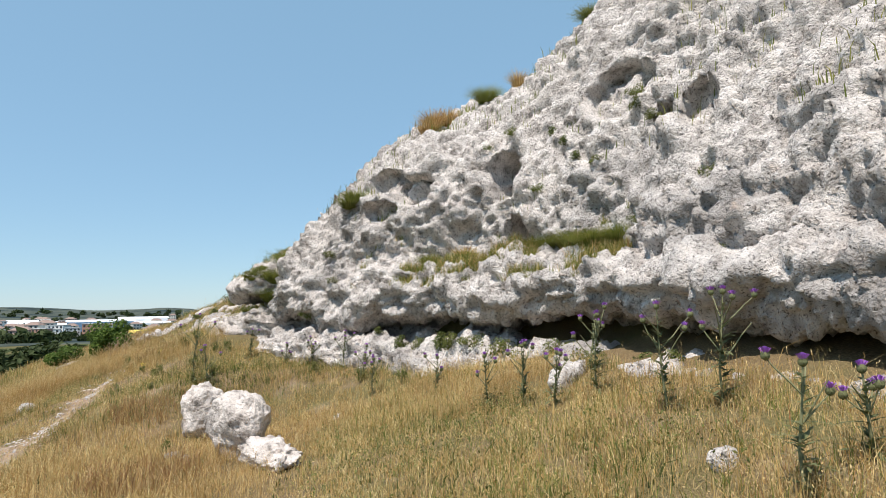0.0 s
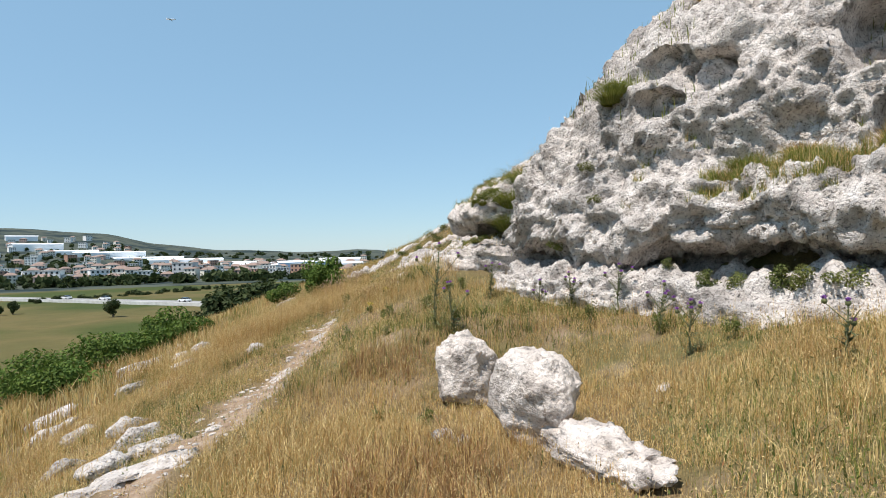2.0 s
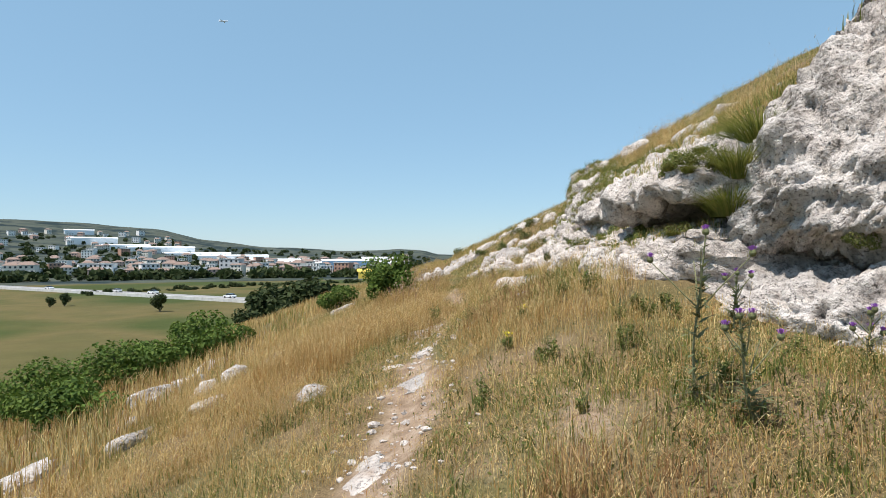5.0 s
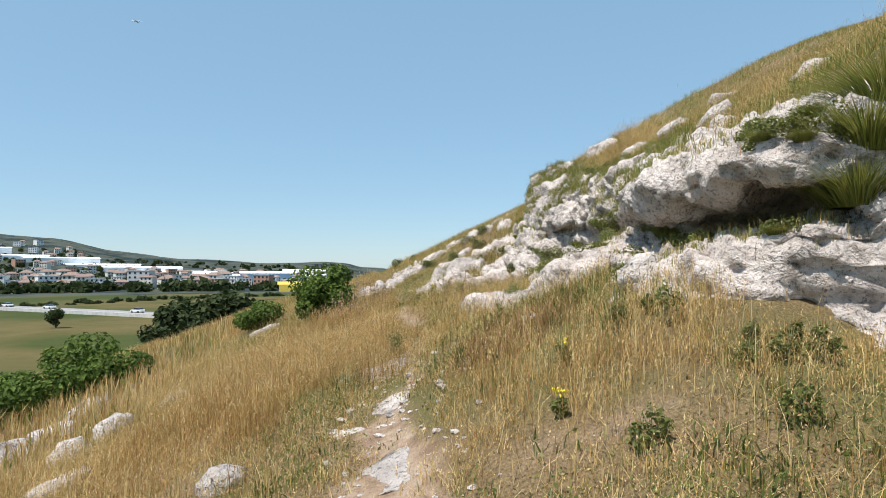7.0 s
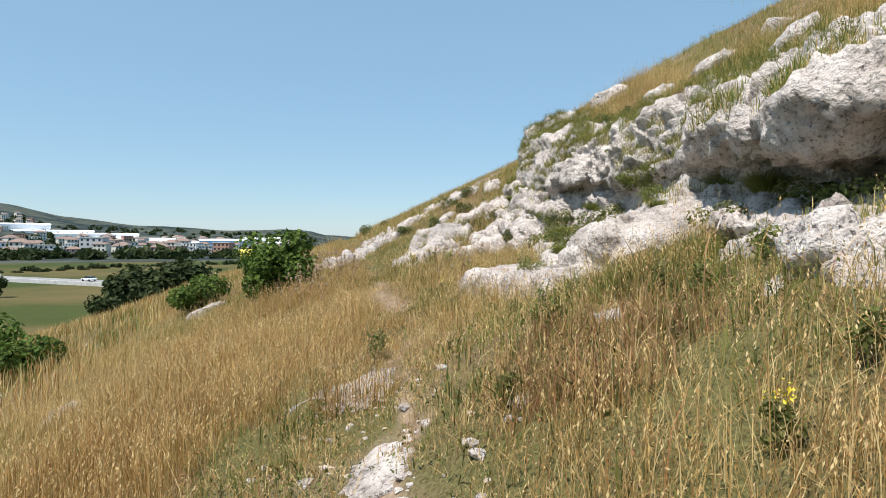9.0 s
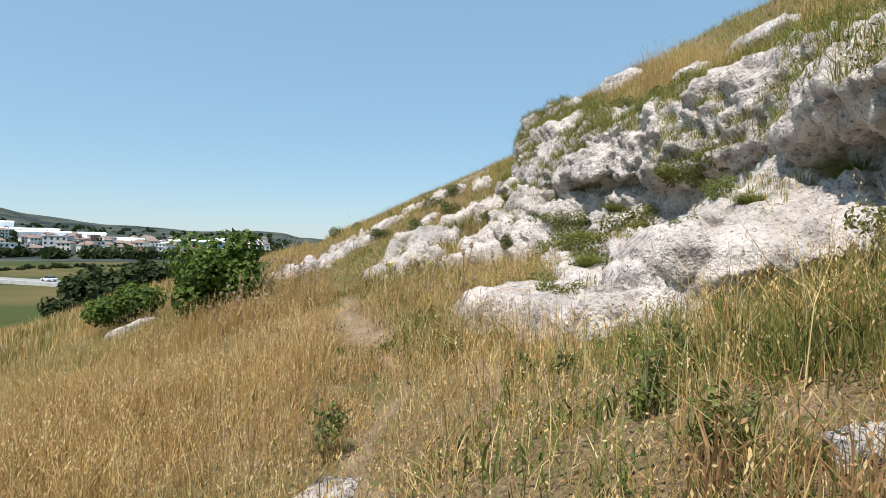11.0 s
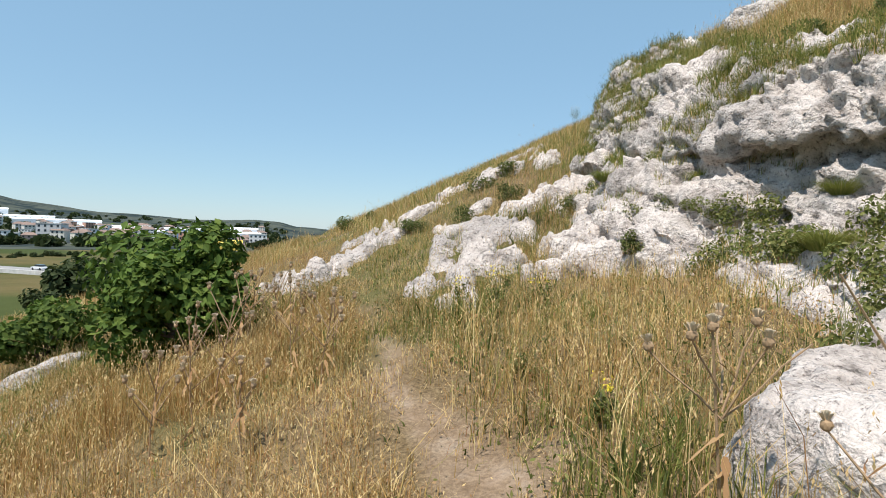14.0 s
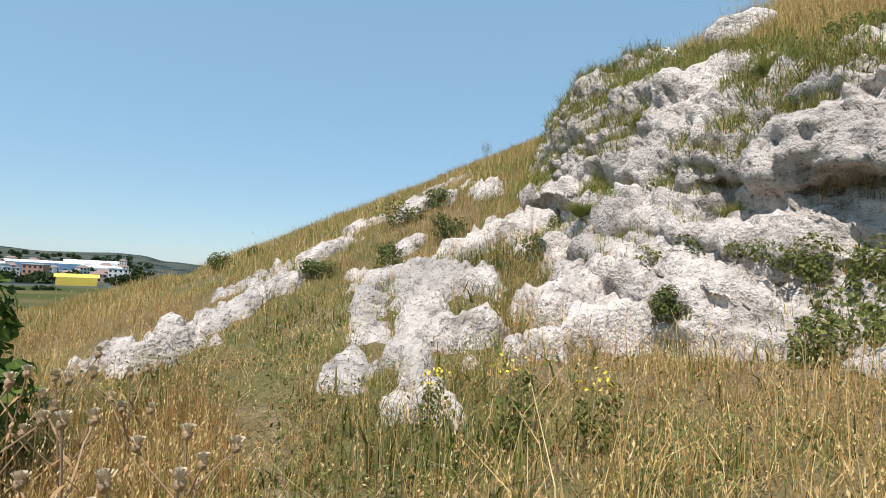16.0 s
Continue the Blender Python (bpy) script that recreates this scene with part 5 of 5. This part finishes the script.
for k, (az, r, w, h) in enumerate([(-29.5, 980, 60, 3), (-26.8, 960, 85, 3), (-23.9, 930, 85, 3), (-21.0, 880, 90, 5), (-18.0, 820, 80, 4), (-15.4, 740, 60, 4), (-13, 640, 50, 5), (-10.8, 600, 50, 5), (-31.8, 1050, 60, 6), (-7.6, 620, 40, 6)]):
    works(az, r, w, 70, h, WHITE_METAL, WHITE_METAL, "long white industrial hall on the far slope", 8)
works(-10.6, 560, 46, 30, 9, BLUE_METAL, WHITE_METAL, "blue clad warehouse with a white roof", 4)
works(-7.4, 640, 40, 30, 10, WHITE_METAL, WHITE_METAL, "white warehouse on the plain", 4)
works(-8.3, 372, 18, 12, 4.2, YELLOW_WALL, YELLOW_WALL, "long yellow hall standing on the plain", 2)
works(-32.6, 1250, 45, 20, 7, WHITE_METAL, WHITE_METAL, "white hall high on the hill", 5)
# trees among the houses, and hedges across the fields
for k in range(150):
    az, r = rt.uniform(-46, -4), 385 + 640 * rt.random() ** 1.4
    x, y = polar(az, r)
    far_tree(CROWNS[k % 4], TRUNKS[k % 4], x, y, far_z(x, y) - 1.4, rt.uniform(0.8, 1.5), "dark green tree among the houses", "trees of the town")
for az, r, s in [(-27.6, 158, 0.85), (-34.5, 190, 0.7), (-35.5, 188, 0.55)]:
    x, y = polar(az, r)
    far_tree(CROWNS[0], TRUNKS[0], x, y, PLAIN_Z - 0.3, s, "lone bushy tree in a field", "trees in the fields")
for k in range(64):
    az = -33 + 24 * (k / 64) + rt.uniform(-0.2, 0.2)
    r = 245 + 70 * ((az + 33) / 24) + rt.uniform(-8, 8)
    if -27.5 < az < -26.6 or -14 < az < -12.6:
        continue
    x, y = polar(az, r)
    far_tree(CROWNS[k % 4], TRUNKS[k % 4], x, y, PLAIN_Z - 1.6, rt.uniform(0.4, 0.7), "bushy hedge tree along the road", "hedge along the road")


def far_woods(n):
    """Woods and gardens too far off to count."""
    rng = np.random.default_rng(3)
    az = rng.uniform(-48, -3, n)
    rr = 385 + 800 * rng.random(n) ** 1.5
    x, y = np.sin(np.radians(az)) * rr, 15 + np.cos(np.radians(az)) * rr
    z = np.maximum(hill_z(x, y), PLAIN_Z)
    k = 55
    size = rng.uniform(1.8, 4.2, n)
    d = rng.normal(size=(n, k, 3))
    d /= np.linalg.norm(d, axis=2, keepdims=True)
    c = np.stack([x, y, z + size * 0.6], 1)[:, None] + d * (size[:, None] * rng.uniform(0.6, 1.0, (n, k)))[..., None] * (1.25, 1.25, 0.9)
    c = c.reshape(-1, 3)
    e = rng.normal(size=(len(c), 2, 3))
    L = np.repeat(size, k)[:, None] * 0.3
    V = np.stack([c - e[:, 0] * L, c - e[:, 1] * L, c + e[:, 0] * L, c + e[:, 1] * L], 1)
    me = mesh_from("far_woods", V.reshape(-1, 3), np.arange(len(c) * 4).reshape(-1, 4), TREELEAF)
    tagged(put_mesh("far_woods", me), "dark garden trees and hedges scattered through the town", "trees", kind="stuff")


far_woods(800)
# the road across the plain
ROAD = plain_material("pale_asphalt", (0.30, 0.29, 0.28), 0.9, 0.12, 0.3)


def strip(name, a, b, half, z0, z1, material, label, category):
    a, b = Vector((*a, 0)), Vector((*b, 0))
    side = (b - a).normalized().cross(Vector((0, 0, 1))) * half
    bm = bmesh.new()
    lo = [bm.verts.new(q + Vector((0, 0, z0))) for q in (a - side, b - side, b + side, a + side)]
    hi = [bm.verts.new(q + Vector((0, 0, z1))) for q in (a - side, b - side, b + side, a + side)]
    bm.faces.new(hi)
    for i in range(4):
        bm.faces.new((lo[i], lo[(i + 1) % 4], hi[(i + 1) % 4], hi[i]))
    tagged(part(name, bm, material), label, category, kind="structure")


strip("road", (-330, 350), (60, 118), 5.5, PLAIN_Z - 0.5, PLAIN_Z + 0.35, ROAD, "pale asphalt road crossing the fields", "road")
strip("road_kerb", (-330, 342), (60, 110), 0.35, PLAIN_Z - 0.5, PLAIN_Z + 1.0, SLATE, "low pale barrier along the road", "barrier")


CAR_PAINT = plain_material("white_car_paint", (0.75, 0.75, 0.76), 0.3, 0.04, 0.5)
RUBBER = plain_material("black_rubber", (0.03, 0.03, 0.03), 0.8, 0.2, 5)


def car(x, y, turn):
    thing = new("car")

    def shell(bm, pts, half):
        rows = [[bm.verts.new((px, s * half, pz)) for px, pz in pts] for s in (-1, 1)]
        bm.faces.new(rows[0][::-1])
        bm.faces.new(rows[1])
        for i in range(len(pts)):
            j = (i + 1) % len(pts)
            bm.faces.new((rows[0][i], rows[0][j], rows[1][j], rows[1][i]))
    bm = bmesh.new()
    shell(bm, ((-2.1, 0.35), (-2.15, 0.75), (-1.9, 0.95), (1.2, 0.95), (2.0, 0.78), (2.1, 0.35)), 0.86)
    part("body", bm, CAR_PAINT, thing)
    bm = bmesh.new()
    shell(bm, ((-1.7, 0.95), (-1.25, 1.42), (0.35, 1.45), (1.1, 0.95)), 0.76)
    part("cabin", bm, PANE, thing, "dark glazed cabin")
    for wx in (-1.3, 1.3):
        for wy in (-0.8, 0.8):
            bm = bmesh.new()
            bmesh.ops.create_cone(bm, cap_ends=True, segments=14, radius1=0.32, radius2=0.32, depth=0.2, matrix=pose(wx, wy, 0.32, 90))
            part("wheel", bm, RUBBER, thing)
    thing.matrix_world = pose(x, y, PLAIN_Z + 0.35, 0, 0, turn)
    return tagged(thing, "white car on the pale road across the plain", "car", "cars on the road")


ALONG = math.degrees(math.atan2(118 - 350, 60 + 330))
for k in (0.42, 0.52, 0.57, 0.66):
    car(-330 + 390 * k, 350 - 232 * k + (1.6 if k > 0.5 else -1.6), ALONG + (180 if k > 0.5 else 0))


# ---- thistles ----
def thistle(x, y, h, seed, dry=False, heads=4, lean=0.0):
    rng = random.Random(seed)
    thing = new("thistle")
    z = float(soil(x, y))
    thing.location = (x, y, z - 0.02)
    bm = bmesh.new()
    tops = []
    limb(bm, (0, 0, 0), (lean * h, 0, h * 0.92), 0.006 if dry else 0.011, 0.004 if dry else 0.006, 6)
    tops.append(Vector((lean * h, 0, h * 0.92)))
    for k in range(heads - 1 + (2 if not dry else 1)):
        a = k * 2.4 + rng.uniform(-0.5, 0.5)
        s = rng.uniform(0.35, 0.72)
        b = Vector((lean * h * s, 0, h * s))
        reach = rng.uniform(0.12, 0.26) * (h / 0.9)
        e = b + Vector((math.cos(a) * reach, math.sin(a) * reach, rng.uniform(0.16, 0.3) * (h / 0.9)))
        bb = bmesh.new()
        limb(bb, b, e, 0.0045 if dry else 0.007, 0.003 if dry else 0.004, 5)
        part("branch", bb, DRYSTEM if dry else STEM, thing)
        tops.append(e)
    part("stem", bm, DRYSTEM if dry else STEM, thing)
    for e in tops[:heads]:
        bm = bmesh.new()
        bmesh.ops.create_icosphere(bm, subdivisions=2, radius=0.017 if dry else 0.026)
        for v in bm.verts:
            v.co.z *= 1.1
            v.co += v.co.normalized() * 0.005 * noise.noise(v.co * 120)
        o = part("flower_head", bm, DRYSTEM if dry else GREYLEAF, thing)
        o.location = e + Vector((0, 0, 0.012))
        n = 46
        a = np.array([rng.uniform(0, 6.283) for _ in range(n)])
        r = np.array([rng.uniform(0.1, 1) for _ in range(n)])
        b0 = np.stack([np.cos(a) * 0.014 * r, np.sin(a) * 0.014 * r, np.full(n, 0.014)], 1)
        b1 = np.stack([np.cos(a) * 0.042 * r, np.sin(a) * 0.042 * r, 0.058 - 0.014 * r], 1)
        b0, b1 = (b0 * 0.7, b1 * 0.7) if dry else (b0, b1)
        sd = np.stack([-np.sin(a), np.cos(a), np.zeros(n)], 1) * (0.0028 if dry else 0.0034)
        V = np.stack([b0 - sd * 0.5, b0 + sd * 0.5, b1 + sd, b1 - sd], 1)
        put_mesh("bloom", mesh_from("bloom", V.reshape(-1, 3), np.arange(n * 4).reshape(-1, 4), FLUFF if dry else PURPLE), o, "pale seed down" if dry else "purple florets")
    # spiny lobed leaves up the stem
    V, F = [], []
    for k in range(int(60 * h + 6) if not dry else 12):
        f = rng.uniform(0.04, 0.85)
        a = rng.uniform(0, 6.283)
        L = (0.24 - 0.15 * f) * rng.uniform(0.7, 1.2) * (0.7 if dry else 1)
        root = Vector((lean * h * f, 0, h * f))
        d = Vector((math.cos(a), math.sin(a), rng.uniform(0.1, 0.8) if not dry else -0.6)).normalized()
        s = d.cross(Vector((0, 0, 1))).normalized()
        i = len(V)
        for j in range(5):
            t = j / 4
            c = root + d * L * t - Vector((0, 0, 0.25 * L * t * t))
            w = L * (0.13 if j % 2 else 0.05) * (1 - t * 0.7)
            V += [c - s * w, c + s * w]
        F += [(i + 2 * j, i + 2 * j + 1, i + 2 * j + 3, i + 2 * j + 2) for j in range(4)]
    put_mesh("foliage", mesh_from("foliage", [v[:] for v in V], F, DRYLEAF if dry else GREYLEAF), thing)
    lab = "withered brown thistle with pale open seed heads" if dry else "tall green thistle with purple flower heads"
    return tagged(thing, lab, "thistle", "withered thistles" if dry else "flowering thistles")


for k, (x, y, h) in enumerate([(1.3, 13.8, 1.25), (1.6, 13.5, 0.75), (4.37, 11.6, 0.62), (5.08, 8.0, 0.62), (5.33, 7.5, 0.7), (5.4, 6.9, 0.6), (5.8, 6.7, 0.85), (5.76, 5.5, 0.9), (6.0, 5.1, 0.95), (5.1, 3.55, 0.72), (5.6, 3.5, 0.5),
                               (3.7, 14.6, 0.6), (2.4, 15.6, 0.6), (4.25, 13.9, 0.75), (4.4, 12.6, 0.6), (4.9, 9.6, 0.55), (6.3, 7.6, 0.7), (3.1, 14.6, 0.5)]):
    thistle(x, y, h * 1.12, 100 + k, heads=3 + k % 3, lean=random.uniform(-0.12, 0.12))
for k, (x, y, h) in enumerate([(-1.95, 25.7, 0.85), (-1.16, 25.85, 0.75), (-1.9, 26.1, 0.9), (-1.04, 26.45, 0.7), (-1.35, 26.3, 0.85), (-2.2, 25.6, 0.75), (-1.84, 27.4, 0.9), (-1.87, 26.75, 0.95), (-1.5, 27.3, 0.8), (-2.2, 26.6, 0.8),
                               (0.2, 22.8, 1.0), (0.1, 23.2, 0.85), (-1.6, 25.2, 0.6), (-1.3, 27.6, 0.7)]):
    thistle(x, y, h, 200 + k, dry=True, heads=4 + k % 3, lean=random.uniform(-0.15, 0.15))


# ---- weeds with yellow flowers ----
def weed(x, y, h, seed, label, yellow=True):
    rng = np.random.default_rng(seed)
    thing = new("weed")
    thing.location = (x, y, float(soil(x, y)) - 0.02)
    for k in range(6):
        bm = bmesh.new()
        a = rng.uniform(0, 6.283)
        limb(bm, (0, 0, 0), (math.cos(a) * h * 0.35 * rng.random(), math.sin(a) * h * 0.35 * rng.random(), h * rng.uniform(0.6, 1)), 0.004, 0.002, 4)
        part("stem", bm, STEM, thing)
    me, _ = leaf_cloud("foliage", 260, (h * 0.36, h * 0.36, h * 0.5), 0.032, HERB, seed, 8, 0.15)
    o = put_mesh("foliage", me, thing)
    o.location = (0, 0, h * 0.42)
    if yellow:
        me, _ = leaf_cloud("blossom", 34, (h * 0.38, h * 0.38, h * 0.2), 0.022, YELLOW, seed + 1, 5, 0.6)
        o = put_mesh("blossom", me, thing)
        o.location = (0, 0, h * 0.88)
    return tagged(thing, label, "weed", "weeds in the grass")


for k, (x, y, h) in enumerate([(0.42, 26.9, 0.5), (0.7, 26.6, 0.42), (0.15, 27.3, 0.4), (0.35, 17.0, 0.28), (0.1, 16.2, 0.22), (7.9, 42.6, 0.9), (0.25, 24.4, 0.3)]):
    weed(x, y, h, 300 + k, "leafy weed with small yellow flowers in the grass")
for k, (x, y, h) in enumerate([(-0.95, 20.9, 0.42), (-0.25, 15.1, 0.35), (0.5, 15.6, 0.3), (0.05, 22.2, 0.4), (0.9, 17.2, 0.4), (1.2, 16.9, 0.5), (2.6, 14.8, 0.4), (3.6, 13.2, 0.45), (4.3, 12.4, 0.5), (4.9, 11.6, 0.4), (1.9, 16.0, 0.4),
                               (0.8, 20.2, 0.4), (1.3, 23.4, 0.5), (1.5, 24.2, 0.6), (0.3, 19.2, 0.35), (-0.3, 18.4, 0.3), (2.2, 12.2, 0.35), (0.1, 25.2, 0.35)]):
    weed(x, y, h, 330 + k, "green leafy weed growing in the dry grass", yellow=False)

for k, (x, y, a) in enumerate([(-0.42, 38.12, 0.42), (0.25, 38.4, 0.26)]):
    bush("bush", x, y, float(soil(x, y)) - 0.05, (a, a, a * 0.75), 900, 0.05, SHRUB, 500 + k, "small green bush on the grassy crest", "bush", "bushes on the crest", trunk=0.03, lift=0.55, lumps=7)
for k, (x, y, a) in enumerate([(1.73, 32.46, 0.42), (1.95, 31.5, 0.36), (0.36, 31.8, 0.3), (1.15, 31.2, 0.32), (2.3, 32.7, 0.34)]):
    bush("bush", x, y, float(soil(x, y)) - 0.05, (a, a, a * 0.7), 900, 0.035, SHRUB, 510 + k, "low grey-green shrub among the limestone outcrops", "bush", "shrubs among the outcrops", trunk=0.02, lift=0.5, lumps=8)
rw = random.Random(77)
for k in range(22):
    x, y = rw.uniform(0.2, 2.0), rw.uniform(10.5, 21.5)
    weed(x, y, rw.uniform(0.22, 0.4), 360 + k, "green leafy weed growing in the dry grass", yellow=False)


# ---- an airliner high over the plain ----
def airliner():
    thing = new("aeroplane")
    skin = plain_material("white_aircraft_skin", (0.8, 0.8, 0.82), 0.4, 0.05, 0.2)
    bm = bmesh.new()
    limb(bm, (-16, 0, 0), (16, 0, 0), 1.9, 1.9, 10)
    limb(bm, (16, 0, 0), (20, 0, -0.4), 1.9, 0.4, 10)
    limb(bm, (-16, 0, 0), (-22, 0, 0.8), 1.9, 0.4, 10)
    part("fuselage", bm, skin, thing)
    for s in (-1, 1):
        bm = bmesh.new()
        for z in (-0.25, 0.25):
            for q in ((4, 1.5 * s), (-3, 1.5 * s), (-7, 17 * s), (-4.5, 17 * s)):
                bm.verts.new((*q, z - 0.5))
        bm.verts.ensure_lookup_table()
        v = bm.verts
        for q in ((0, 1, 2, 3), (7, 6, 5, 4), (0, 4, 5, 1), (1, 5, 6, 2), (2, 6, 7, 3), (3, 7, 4, 0)):
            bm.faces.new([v[i] for i in q])
        part("wing", bm, skin, thing)
    bm = bmesh.new()
    box(bm, -21, -17.5, -0.2, 0.2, 0.5, 6)
    part("tail_fin", bm, skin, thing)
    el, az = radians(20.2), -21.5
    x, y = polar(az, 1600 * math.cos(el))
    thing.matrix_world = pose(x, y, 1.5 + 1600 * math.sin(el), 0, 4, -12) @ Matrix.Scale(0.6, 4)
    tagged(thing, "small white airliner flying far off in the sky", "aeroplane")


airliner()
